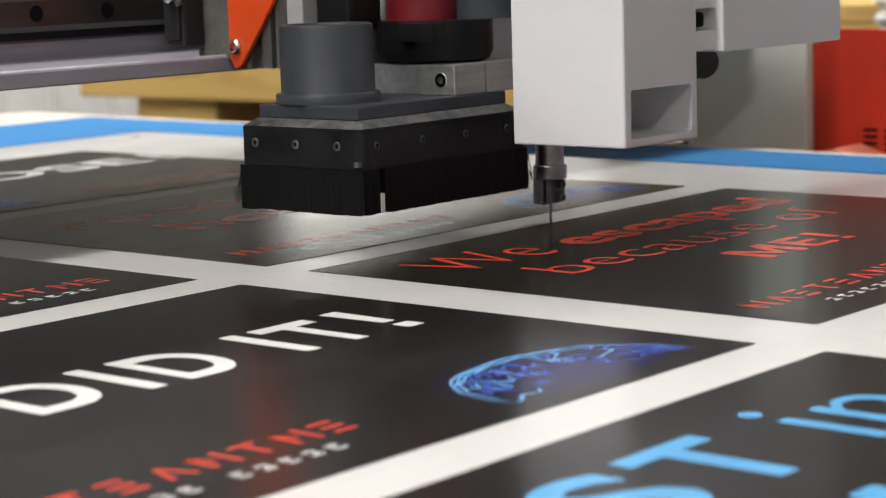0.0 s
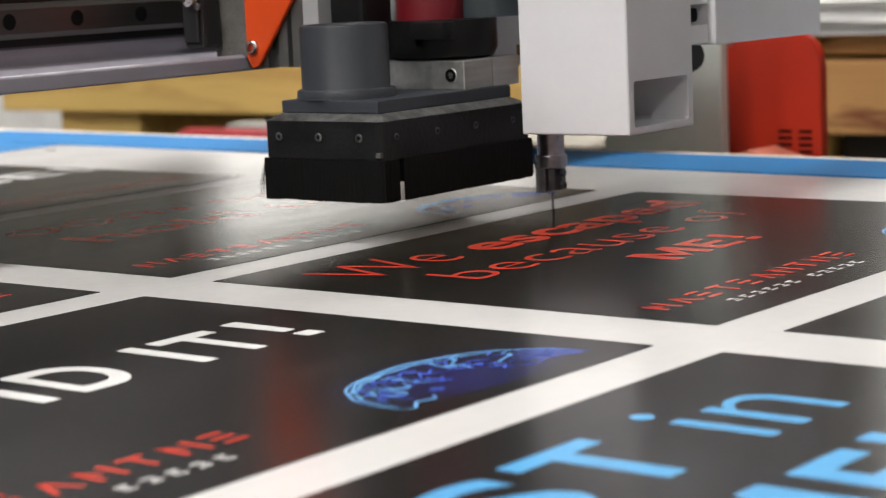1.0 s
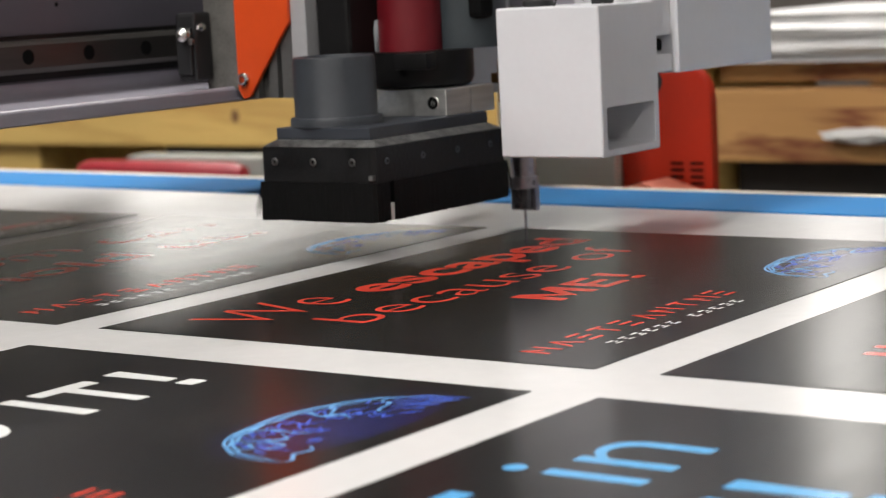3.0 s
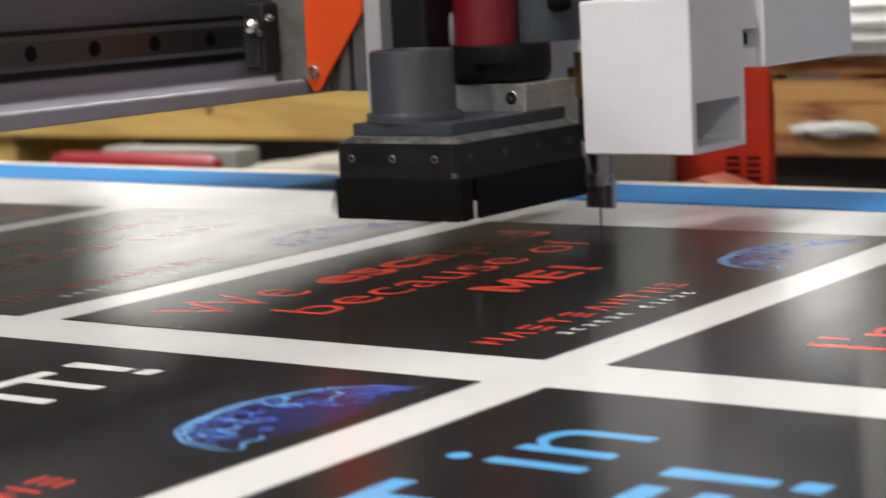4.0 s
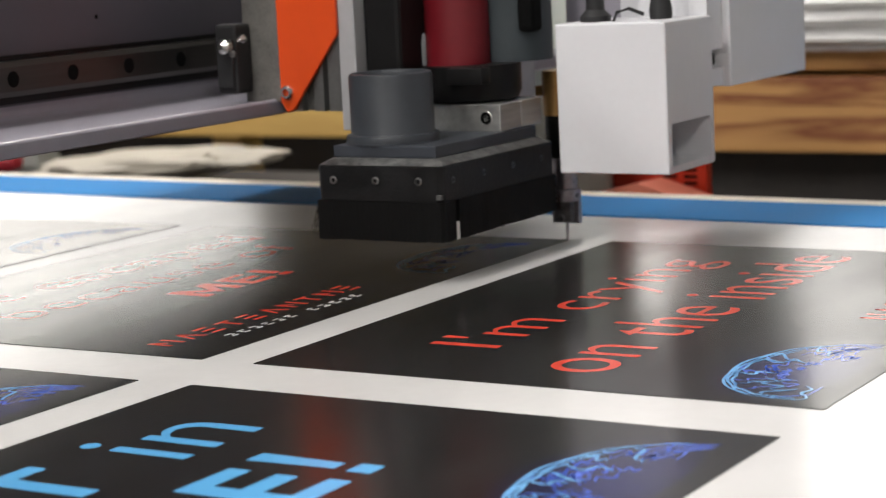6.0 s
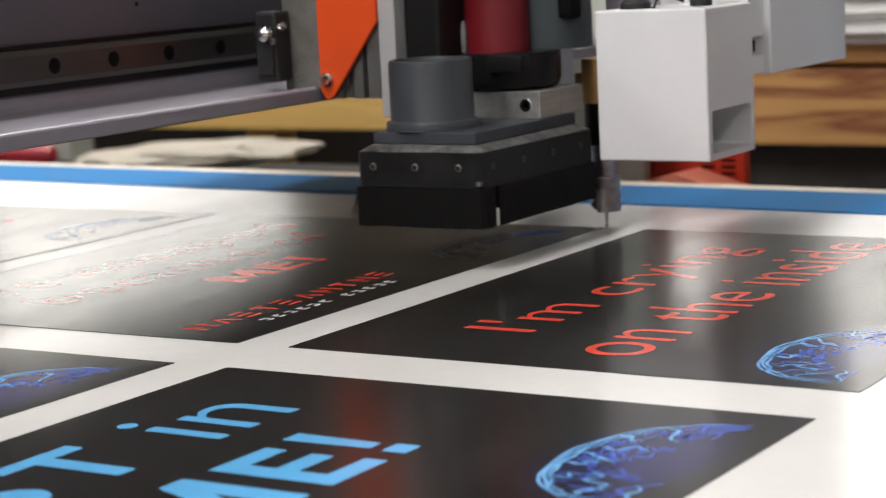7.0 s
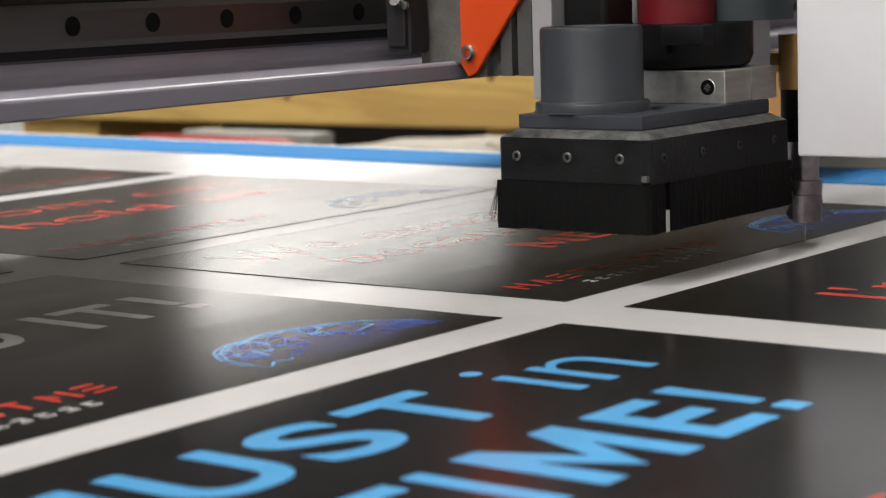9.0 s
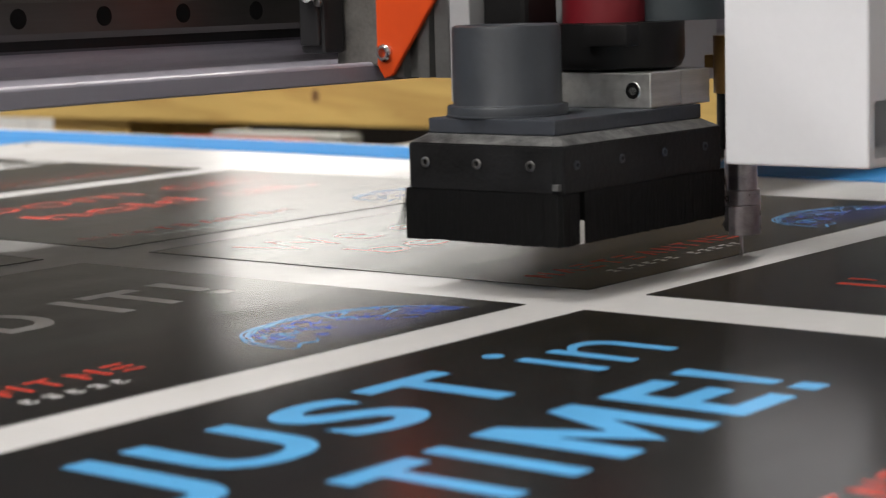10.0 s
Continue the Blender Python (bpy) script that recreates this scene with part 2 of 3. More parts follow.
def tube(points, r, n=8):
    """A round bar or cable through points."""
    bm = bmesh.new()
    pts = [Vector(p) for p in points]
    rings = []
    for i, p in enumerate(pts):
        d = (pts[min(i + 1, len(pts) - 1)] - pts[max(i - 1, 0)]).normalized()
        u = d.orthogonal().normalized()
        v = d.cross(u)
        rings.append([bm.verts.new(p + r * (math.cos(2 * math.pi * k / n) * u + math.sin(2 * math.pi * k / n) * v)) for k in range(n)])
    for a, b in zip(rings, rings[1:]):
        for k in range(n):
            bm.faces.new((a[k], a[(k + 1) % n], b[(k + 1) % n], b[k]))
    bm.faces.new(rings[0][::-1])
    bm.faces.new(rings[-1])
    return bm


def screw(parent, m, r=0.0026, h=0.0012, material=None):
    """A round screw head with a socket, facing its own +z."""
    head = part("screw", turned([(r, -0.001), (r, h * 0.6), (r * 0.8, h), (r * 0.55, h), (r * 0.5, -0.0009)], 16, m), material or M_chrome, parent, "", True)
    return head


FACE_Y = pose(0, 0, 0, 90, 0, 0)     # +z turned to -y
FACE_X = pose(0, 0, 0, 0, 90, 0)     # +z turned to +x

# ---------------------------------------------------------------- the hall
hall = box(-8, 7, -6, 6, -0.98, -0.9)
tagged(part("floor", hall, M_floor), "grey worn concrete workshop floor", "floor", kind="structure")
tagged(part("ceiling", box(-8, 7, -6, 6, 2.8, 2.9), M_wall), "plain pale workshop ceiling above the machine", "ceiling", kind="structure")
tagged(part("wall_south", box(-8, 7, -6.2, -6, -0.9, 2.8), M_wall), "plain pale painted workshop wall", "wall", kind="structure")
tagged(part("wall_west", box(-8.2, -8, -6, 6, -0.9, 2.8), M_wall), "plain pale painted workshop wall", "wall", kind="structure")
tagged(part("wall_east", box(7, 7.2, -6, 6, -0.9, 2.8), M_wall), "plain pale painted workshop wall", "wall", kind="structure")
WINDOWS = [(-6.1, -4.1, 0.95, 2.3), (-2.55, -2.15, 0.95, 2.3), (-1.8, -1.3, 0.95, 2.3)]
wall_n = []
xs = [-6.3]
# Unseen pale stretch of wall, added so its reflection lightens the left signs.
tagged(part("wall_pale_reflector", box(-8, -6.3, 6, 6.2, -0.9, 2.8), M_wall), "plain pale painted workshop wall", "wall", kind="structure")
for x0, x1, z0, z1 in WINDOWS:
    wall_n += [box(xs[-1], x0, 6, 6.2, -0.9, 2.8), box(x0, x1, 6, 6.2, -0.9, z0), box(x0, x1, 6, 6.2, z1, 2.8)]
    xs.append(x1)
wall_n.append(box(xs[-1], 7, 6, 6.2, -0.9, 2.8))
tagged(part("wall_north", join(*wall_n), M_backwall), "grey painted workshop wall with bright windows", "wall", kind="structure")
for i, (x0, x1, z0, z1) in enumerate(WINDOWS):
    w = thing("window_%d" % (i + 1), "bright daylit workshop window in a white frame", "window", kind="structure")
    part("window_frame", join(box(x0, x0 + 0.05, 6.04, 6.1, z0, z1), box(x1 - 0.05, x1, 6.04, 6.1, z0, z1),
                              box(x0 + 0.05, x1 - 0.05, 6.04, 6.1, z0, z0 + 0.05), box(x0 + 0.05, x1 - 0.05, 6.04, 6.1, z1 - 0.05, z1)), M_cover, w)
tagged(part("backdrop", box(-8, 7, 7.0, 7.02, -0.9, 3.2), M_day), "bright hazy daylight outside the windows", "backdrop", kind="structure")
# Fixtures made up to go with the added lamps.
for lx, ly, watts in LAMPS:
    f = thing("added_ceiling_light", "long white ceiling light, added out of view", "ceiling light", pose(lx, ly, 2.64), "ceiling lights")
    part("housing", box(-0.17, 0.17, -0.75, 0.75, 0.02, 0.16, 0.01), M_cover, f)
    part("diffuser", box(-0.14, 0.14, -0.7, 0.7, 0.002, 0.019), M_tube, f)

# ---------------------------------------------------------------- the table, the board and its prints
H, W, GV, GU = 0.3048, 0.411, 0.033, 0.051
SKEW = pose(0, 0.534, 0, 0, 0, -3.15)
table = thing("cutting_table", "flatbed cutting table with a cream spoilboard edge", "table", SKEW)
part("bed", box(-1.2, 1.7, -1.5, 0.160, -0.05, -0.0045, 0.002), M_bed, table, "cream fibreboard bed")
part("apron", box(-1.15, 1.65, -1.45, 0.09, -0.2, -0.051), M_frame, table, "dark steel frame")
for x in (-1.08, 1.58):
    for y in (-1.38, 0.0):
        part("leg", box(x - 0.05, x + 0.05, y - 0.05, y + 0.05, -0.9, -0.201, 0.004), M_frame, table, "dark steel leg")
sheet = prism([(-0.785, -1.3), (1.5, -1.3), (1.5, 0.47), (-0.785, 0.595)], "z", -0.0044, 0.0)
tagged(part("printed_board", sheet, M_white), "white plastic board printed with black signs", "board")
tagged(part("masking_tape", prism([(-0.86, 0.566 + 0.018), (1.55, 0.4495), (1.55, 0.5445), (-0.86, 0.6785)], "z", -0.0043, 0.0012), M_tape),
       "blue masking tape along the board's edge on the table", "tape", "tape strips")
tagged(part("masking_tape", prism([(-0.99, -1.25), (-0.782, -1.25), (-0.782, 0.582), (-0.86, 0.583), (-0.86, 0.6785), (-0.99, 0.685)], "z", -0.0043, 0.0008), M_tape),
       "wide blue masking tape on the table's end", "tape", "tape strips")

tagged(part("registration_dot", turned([(0.005, 0.0), (0.005, 0.0002)], 20, Matrix.Translation((-0.742, 0.532, 0))), M_black), "small black printed registration dot on the board", "mark")


def letters(parent, text, y0, y1, x_top, x_base, material, z=0.00046, weight=0.0, low=False, label=""):
    """Flat printed letters: they read along +y and their tops point to -x. x_top to x_base is the height of a capital, or with low of an x."""
    cu = bpy.data.curves.new("writing", "FONT")
    cu.body, cu.size, cu.offset, cu.resolution_u = text, 1.0, weight, 5
    cu.fill_mode = "FRONT"
    ob = bpy.data.objects.new("writing", cu)
    scene.collection.objects.link(ob)
    me = bpy.data.meshes.new_from_object(ob.evaluated_get(bpy.context.evaluated_depsgraph_get()))
    bpy.data.objects.remove(ob)
    co = np.empty(len(me.vertices) * 3)
    me.vertices.foreach_get("co", co)
    co = co.reshape(-1, 3)
    tall = (0.51 if low else 0.70) + 2 * weight
    sx, sy = (y1 - y0) / (co[:, 0].max() - co[:, 0].min()), (x_base - x_top) / tall
    out = np.empty_like(co)
    out[:, 0], out[:, 1], out[:, 2] = x_base - (co[:, 1] + weight) * sy, y0 + (co[:, 0] - co[:, 0].min()) * sx, z
    # one mesh for each letter: islands that share a stretch of the line belong together
    root = list(range(len(out)))

    def top(a):
        while root[a] != a:
            root[a] = root[root[a]]
            a = root[a]
        return a
    faces = [list(f.vertices) for f in me.polygons]
    for f in faces:
        for v in f[1:]:
            root[top(v)] = top(f[0])
    spans = {}
    for v in range(len(out)):
        a = spans.setdefault(top(v), [9.0, -9.0])
        a[0], a[1] = min(a[0], out[v, 1]), max(a[1], out[v, 1])
    glyphs = []
    for k in sorted(spans, key=lambda k: spans[k][0]):
        lo, hi = spans[k]
        if glyphs and min(hi, glyphs[-1][1]) - lo > 0.5 * min(hi - lo, glyphs[-1][1] - glyphs[-1][0]):
            glyphs[-1][1] = max(hi, glyphs[-1][1])
            glyphs[-1][2].add(k)
        else:
            glyphs.append([lo, hi, {k}])
    for lo, hi, keys in glyphs:
        mine = [f for f in faces if top(f[0]) in keys]
        used = sorted({v for f in mine for v in f})
        at = {v: i for i, v in enumerate(used)}
        mesh = bpy.data.meshes.new("letter")
        mesh.from_pydata([tuple(out[v]) for v in used], [], [[at[v] for v in f] for f in mine])
        mesh.materials.append(material)
        o = new("letter", mesh)
        o.parent = parent
        if label:
            o["label"] = label
    bpy.data.meshes.remove(me)


def letter_m(parent, y0, y1, x_top, x_base, material, label="", z=0.00046):
    """A bold capital M with pointed valleys."""
    w = 0.22
    half = [(0, 0), (0, 1), (w * 1.15, 1), (0.5, 0.42)]
    outline = half + [(1 - u, v) for u, v in half[-2::-1]] + [(1 - w, 0), (1 - w, 0.58), (0.5, 0.04), (w, 0.58), (w, 0)]
    bm = bmesh.new()
    bm.faces.new([bm.verts.new((x_base - v * (x_base - x_top), y0 + u * (y1 - y0), z)) for u, v in outline])
    bmesh.ops.triangulate(bm, faces=bm.faces[:])
    bmesh.ops.recalc_face_normals(bm, faces=bm.faces[:])
    if sum(f.normal.z for f in bm.faces) < 0:
        bmesh.ops.reverse_faces(bm, faces=bm.faces[:])
    part("letter", bm, material, parent, label)


def bang(parent, y0, y1, x_top, x_base, material, label="", z=0.00046):
    """An exclamation mark: a slightly tapered bar over a square dot."""
    h, w = x_base - x_top, y1 - y0
    bm = bmesh.new()
    for pts in (((x_top, y0), (x_top, y1), (x_base - 0.30 * h, y1 - 0.14 * w), (x_base - 0.30 * h, y0 + 0.14 * w)),
                ((x_base - 0.19 * h, y0), (x_base - 0.19 * h, y1), (x_base, y1), (x_base, y0))):
        bm.faces.new([bm.verts.new((*p, z)) for p in pts])
    return part("letter", bm, material, parent, label)


def strokes(lines, width, z):
    """Flat ribbons through lists of (x, y)."""
    bm = bmesh.new()
    for line in lines:
        prev = None
        for i, p in enumerate(line):
            a, b = Vector(line[max(i - 1, 0)]), Vector(line[min(i + 1, len(line) - 1)])
            d = (b - a).normalized()
            nrm = Vector((-d.y, d.x)) * width * (0.25 + 0.75 * math.sin(math.pi * (i + 0.5) / len(line))) / 2
            q = Vector(p)
            cur = (bm.verts.new((*(q + nrm), z)), bm.verts.new((*(q - nrm), z)))
            if prev:
                bm.faces.new((prev[0], prev[1], cur[1], cur[0]))
            prev = cur
    return bm


def brain(parent, cx, cy, rng):
    """A brain seen from the side, drawn in thin glowing lines over a soft dark-blue glow. cx, cy: the middle of its base on the sign."""
    g = bmesh.new()
    n = 48
    g.faces.new([g.verts.new((0.044 * math.sin(2 * math.pi * i / n) * (1 if math.sin(2 * math.pi * i / n) < 0 else 0.55), 0.069 * math.cos(2 * math.pi * i / n), 0.00042)) for i in range(n)])
    o = part("glow_print", g, M_halo, parent, "soft navy glow")
    o.location = (cx - 0.020, cy, 0)

    def dome(a, s):
        # a: 0 at the blunt end, 1 at the tapering end; s: 1 on the outline, 0 in the middle of the base
        a = min(0.999, max(0.001, a))
        th = math.pi * a
        return (cx - s * 0.055 * math.sin(th) ** (0.62 if a < 0.5 else 0.85), cy - s * 0.062 * math.cos(th))

    def wavy(a0, a1, s0, s1, n, amp, f, ph):
        out = []
        for i in range(n):
            k = i / (n - 1)
            w = amp * math.sin(f * k + ph)
            x, y = dome(a0 + (a1 - a0) * k + w * 0.5, min(1.0, s0 + (s1 - s0) * k + w))
            out.append((x, y))
        return out
    lines, pale = [], []
    for rep in range(3):
        pale.append(wavy(0.0, 0.93 - 0.1 * rep, 1.0 - 0.025 * rep, 0.98 - 0.045 * rep, 46, 0.010, 26 + 9 * rep, rep))
    pale.append([(cx - 0.002 + 0.0022 * math.sin(i * 0.7) - 0.006 * (i / 14) ** 2, cy - 0.061 + 0.026 * i / 14) for i in range(15)])
    pale.append(wavy(0.06, 0.30, 0.74, 0.62, 16, 0.05, 14, 0.4))
    pale.append(wavy(0.55, 0.62, 0.92, 0.50, 12, 0.04, 9, 1.0))
    for k in range(13):
        a = 0.05 + 0.068 * k + rng.uniform(-0.02, 0.02)
        dest = pale if k % 2 else lines
        dest.append(wavy(a, a + rng.uniform(-0.10, 0.10), 0.97, rng.uniform(0.45, 0.75), 14, 0.035, rng.uniform(7, 13), rng.random() * 6))
    for k in range(22):
        a = 0.05 + 0.85 * rng.random()
        s = rng.uniform(0.45, 0.9)
        lines.append(wavy(a, min(0.95, a + rng.uniform(0.07, 0.16)), s, s + rng.uniform(-0.12, 0.12), 14, 0.04, rng.uniform(8, 16), rng.random() * 6))
    for k in range(5):
        lines.append(wavy(0.80, 0.99, 0.55 + 0.1 * k, 0.90 + 0.03 * k, 12, 0.02, 9, k))
    tagged(part("brain_drawing", strokes(lines, 0.0015, 0.00046), M_brain, parent, "blue drawn folds of a brain"), kind="stuff")
    tagged(part("brain_outline", strokes(pale, 0.0017, 0.0005), M_brain2, parent, "pale blue glowing outline"), kind="stuff")


def bars(x0, y0, z, pieces):
    """Flat printed slanting bars: each from (a, b) to (c, d) with a thickness along y; the first number runs down the sign."""
    bm = bmesh.new()
    for a, b, c, d, t in pieces:
        bm.faces.new([bm.verts.new((x0 + u, y0 + v, z)) for u, v in ((a, b), (c, d), (c, d + t), (a, b + t))])
    return bm


def logo(parent, x0, y0, rng):
    """The maker's mark as plain shapes: ten angular red blocks over two rows of small grey-white dashes."""
    h, t = 0.0165, 0.0028
    kinds = [
        [(0, 0.0, h, 0.0, t), (0, 0.0, h * 0.6, 0.0055, t), (0, 0.0110, h, 0.0110, t)],
        [(0, 0.0055, h, 0.0, t), (0, 0.0055, h, 0.0110, t)],
        [(0, 0.0, t, 0.0, 0.0115), (h * 0.42, 0.0, h * 0.42 + t, 0.0, 0.0115), (h - t, 0.0, h, 0.0, 0.0115)],
        [(0, 0.0, t, 0.0, 0.0125), (t, 0.0048, h, 0.0048, t)],
    ]
    for i, k in enumerate((0, 1, 2, 3, 2, 1, 0, 3, 0, 2)):
        part("logo_block", bars(x0, y0 + i * 0.0195, 0.00046, kinds[k]), M_red_ink, parent)
    for i in range(12):
        if i == 6:
            continue
        y = y0 + 0.034 + i * 0.0112
        u = 0.0015
        part("logo_dash", bars(x0 + 0.0265, y, 0.00046, [(0, 0, u, 0, 0.006), (0.0026, 0.0 if i % 2 else 0.003, 0.0026 + u, 0.0 if i % 2 else 0.003, 0.003), (0.0052, 0, 0.0052 + u, 0, 0.006)]), M_white_ink, parent)


def sign(col, row, label, swap=False):
    """One printed sign; col 0 is the near column. Its parts are in the place's own coordinates less the sign's corner."""
    x0, y0 = (row - 2) * (H + GV), 0.0 if col else -GU - W
    s = thing("printed_sign", label, "sign", pose(x0, y0, 0), "signs on the board")
    part("panel", box(0, H, 0, W, 0.0, 0.0004), M_black, s, "semi-gloss black print")
    rng = random.Random(10 * row + col)
    brain(s, 0.290, 0.074 if swap else 0.328, rng)
    logo(s, 0.250, 0.198 if swap else 0.022, rng)
    return s


s = sign(1, 2, "black sign with red lettering and a blue brain")
letters(s, "We", 0.036, 0.122, 0.028, 0.076, M_red_ink, weight=-0.012, label="thin red letters")
letters(s, "escaped", 0.146, 0.372, 0.046, 0.077, M_red_ink, weight=0.022, low=True, label="bold red letters")
letters(s, "because of", 0.060, 0.342, 0.103, 0.130, M_red_ink, weight=-0.008, low=True, label="thin red letters")
letter_m(s, 0.154, 0.194, 0.157, 0.190, M_red_ink, "bold red letters")
letters(s, "E", 0.201, 0.228, 0.157, 0.190, M_red_ink, weight=0.02, label="bold red letters")
bang(s, 0.2365, 0.2465, 0.157, 0.190, M_red_ink, "bold red letters")
part("cut_line", box(-0.0012, 0.0, 0.0, W, -0.001, 0.0003), M_kerf, s, "thin dark cut along the edge")
s = sign(1, 3, "black sign with thin red lettering and a blue brain", True)
ox = H + GV
letters(s, "I'm crying", 0.071, 0.352, 0.398 - ox, 0.440 - ox, M_red_ink, weight=-0.004, label="thin red letters")
letters(s, "on the inside", 0.033, 0.386, 0.481 - ox, 0.519 - ox, M_red_ink, weight=-0.004, low=True, label="thin red letters")
s = sign(1, 1, "black sign with red lettering, shining in the light")
letters(s, "room can", 0.052, 0.372, -0.283 + ox, -0.250 + ox, M_red_ink, weight=-0.006, low=True, label="thin red letters")
letters(s, "hold us.", 0.084, 0.348, -0.222 + ox, -0.179 + ox, M_red_ink, weight=0.02, label="bold red letters")
s = sign(1, 0, "black sign with bold white lettering", True)
letters(s, "OSE", 0.190, 0.380, -0.592 + 2 * ox, -0.540 + 2 * ox, M_white_ink, weight=0.02, label="bold white letters")
OY = GU + W
bang(s, 0.394, 0.407, -0.592 + 2 * ox, -0.540 + 2 * ox, M_white_ink, "bold white letters")
s = sign(0, 2, "black sign with bold white lettering and a blue brain")
for c, a, b in (("D", -0.304, -0.262), ("I", -0.2505, -0.2415), ("D", -0.229, -0.191), ("I", -0.163, -0.154), ("T", -0.146, -0.110)):
    letters(s, c, a + OY, b + OY, 0.0985, 0.1545, M_white_ink, weight=0.022, label="bold white letters")
bang(s, -0.0975 + OY, -0.0865 + OY, 0.0985, 0.1545, M_white_ink, "bold white letters")
s = sign(0, 3, "black sign with bright blue lettering and a blue brain")
for c, a, b in (("J", -0.400, -0.376), ("U", -0.3640, -0.3140), ("S", -0.3035, -0.2590), ("T", -0.2495, -0.202)):
    letters(s, c, a + OY, b + OY, 0.369 - ox, 0.4245 - ox, M_blue_ink, weight=0.024, label="bold blue letters")
letters(s, "in", -0.170 + OY, -0.112 + OY, 0.3795 - ox, 0.426 - ox, M_blue_ink, weight=-0.004, low=True, label="thin blue letters")
for c, a, b in (("T", -0.357, -0.319), ("I", -0.311, -0.301), ("E", -0.2115, -0.173)):
    letters(s, c, a + OY, b + OY, 0.452 - ox, 0.513 - ox, M_blue_ink, weight=0.024, label="bold blue letters")
letter_m(s, -0.284 + OY, -0.2255 + OY, 0.452 - ox, 0.513 - ox, M_blue_ink, "bold blue letters")
bang(s, -0.1610 + OY, -0.1485 + OY, 0.452 - ox, 0.513 - ox, M_blue_ink, "bold blue letters")
sign(0, 1, "black sign with a red and white mark", True)
sign(0, 0, "black sign with a red and white mark")

# ---------------------------------------------------------------- the gantry
gantry = thing("gantry", "lilac-grey machine gantry beam with a steel guide rail", "machine")
BX = -0.233
# Beam wears the shaded copy of the paint, lip and edge the lit one.
part("beam", join(box(BX - 0.25, BX, -1.55, 0.80, 0.108, 0.34)), M_lilac_shaded, gantry, "lilac-grey painted beam")
part("lip", prism([(BX - 0.25, 0.0985), (-0.1534, 0.0985), (-0.1534, 0.1066)] + [(BX + 0.012 - 0.012 * math.sin(radians(a)), 0.1196 - 0.012 * math.cos(radians(a))) for a in range(0, 91, 15)] + [(BX - 0.002, 0.1196), (BX - 0.002, 0.1079), (BX - 0.25, 0.1079)], "y", -1.55, 0.80), M_lilac_lit, gantry, "lilac-grey bent lip")
part("lip_edge", prism([(-0.1533, 0.0982), (-0.152, 0.0982), (-0.1505, 0.0990), (-0.1505, 0.1066), (-0.1510, 0.1078), (-0.1520, 0.1085), (-0.1533, 0.1087)], "y", -1.55, 0.80), M_lilac_lit, gantry, "pale folded edge of the lip")
# Added dark sheet: gives the beam's hollow underside its shade in reflections.
part("underside", box(BX - 0.24, -0.21, -1.54, 0.79, 0.0965, 0.0984), M_under_shade, gantry, "added dark plate standing in for the shade under the beam")
rail = part("rail", join(prism([(BX - 0.001, 0.1262), (BX + 0.009, 0.1262), (BX + 0.011, 0.1295), (BX + 0.011, 0.1445), (BX + 0.009, 0.148), (BX - 0.001, 0.148)], "y", -1.5, 0.75)), M_rail, gantry, "ground steel guide rail")
# Black strips stand in for the shade just below and above the rail.
part("rail_shade", box(BX - 0.001, BX + 0.0035, -1.5, 0.75, 0.1212, 0.1261), M_motor, gantry, "dark strip standing in for the shade along the rail")
part("rail_shade", box(BX - 0.001, BX + 0.0035, -1.5, 0.75, 0.1481, 0.1512), M_motor, gantry, "dark strip standing in for the shade along the rail")
for i in range(40):
    y = -1.4204 + 0.05488 * i
    part("rail_bolt", turned([(0.0050, -0.002), (0.0050, 0.0002)], 20, Matrix.Translation((BX + 0.0112, y, 0.1370)) @ FACE_X), M_hole, gantry)
for y, z in ((-0.05, 0.1115), (0.13, 0.1118), (-0.24, 0.1113), (0.21, 0.17), (0.26, 0.185), (0.02, 0.18)):
    part("paint_chip", turned([(0.0016, 0), (0.0012, 0.0006)], 7, Matrix.Translation((-0.157 if z < 0.12 else BX, y, 0.1075 if z < 0.12 else z)) @ (FACE_X if z > 0.12 else Matrix())), M_hole, gantry)
UY = 0.85
red = [(-0.182, -0.30), (-0.088, -0.30), (-0.088, 0.055)]
red += [(-0.116 + 0.028 * math.cos(radians(a)), 0.060 + 0.028 * math.sin(radians(a))) for a in range(10, 91, 16)] + [(-0.182, 0.0885)]
up = part("end_plate", prism(red, "y", UY, UY + 0.012, 0.0015), M_gred, gantry, "red-orange enamelled end cover with rounded corner")
for k in range(4):
    for j in range(2):
        part("vent_slot", box(-0.130 + 0.020 * j, -0.117 + 0.020 * j, UY - 0.0008, UY + 0.001, -0.020 + 0.006 * k, -0.0175 + 0.006 * k), M_hole, up)
screw(up, Matrix.Translation((-0.178, UY, 0.078)) @ FACE_Y, 0.003)
part("end_panel", box(-0.31, -0.1825, UY - 0.01, UY + 0.05, -0.30, 0.34, 0.002), M_pale, gantry, "pale green-grey panel")
# The salmon is the red enamel with light from above put into its colour.
part("foot", prism([(-0.182, -0.06), (-0.070, -0.06), (-0.070, -0.030), (-0.128, -0.012), (-0.182, -0.025)], "y", UY - 0.06, UY - 0.0105), M_foot_lit, gantry, "sloping red foot cover, painted salmon as lit from above")
part("end_panel", box(-0.31, -0.07, -1.62, -1.552, -0.30, 0.34, 0.002), M_gred, gantry, "red-orange end cover")

# ---------------------------------------------------------------- the cutting head
slide = thing("slide_carriage", "steel slide carriage with an orange bracket on the rail", "carriage")
head = thing("cutting_machine", "cutting machine with black brush shoe, red spindle and white cover", "machine")
YB = -0.122
part("bearing_block", box(-0.176, -0.1445, YB, -0.02, 0.1065, 0.20, 0.0015), M_steel, slide, "grey machined steel bearing block")
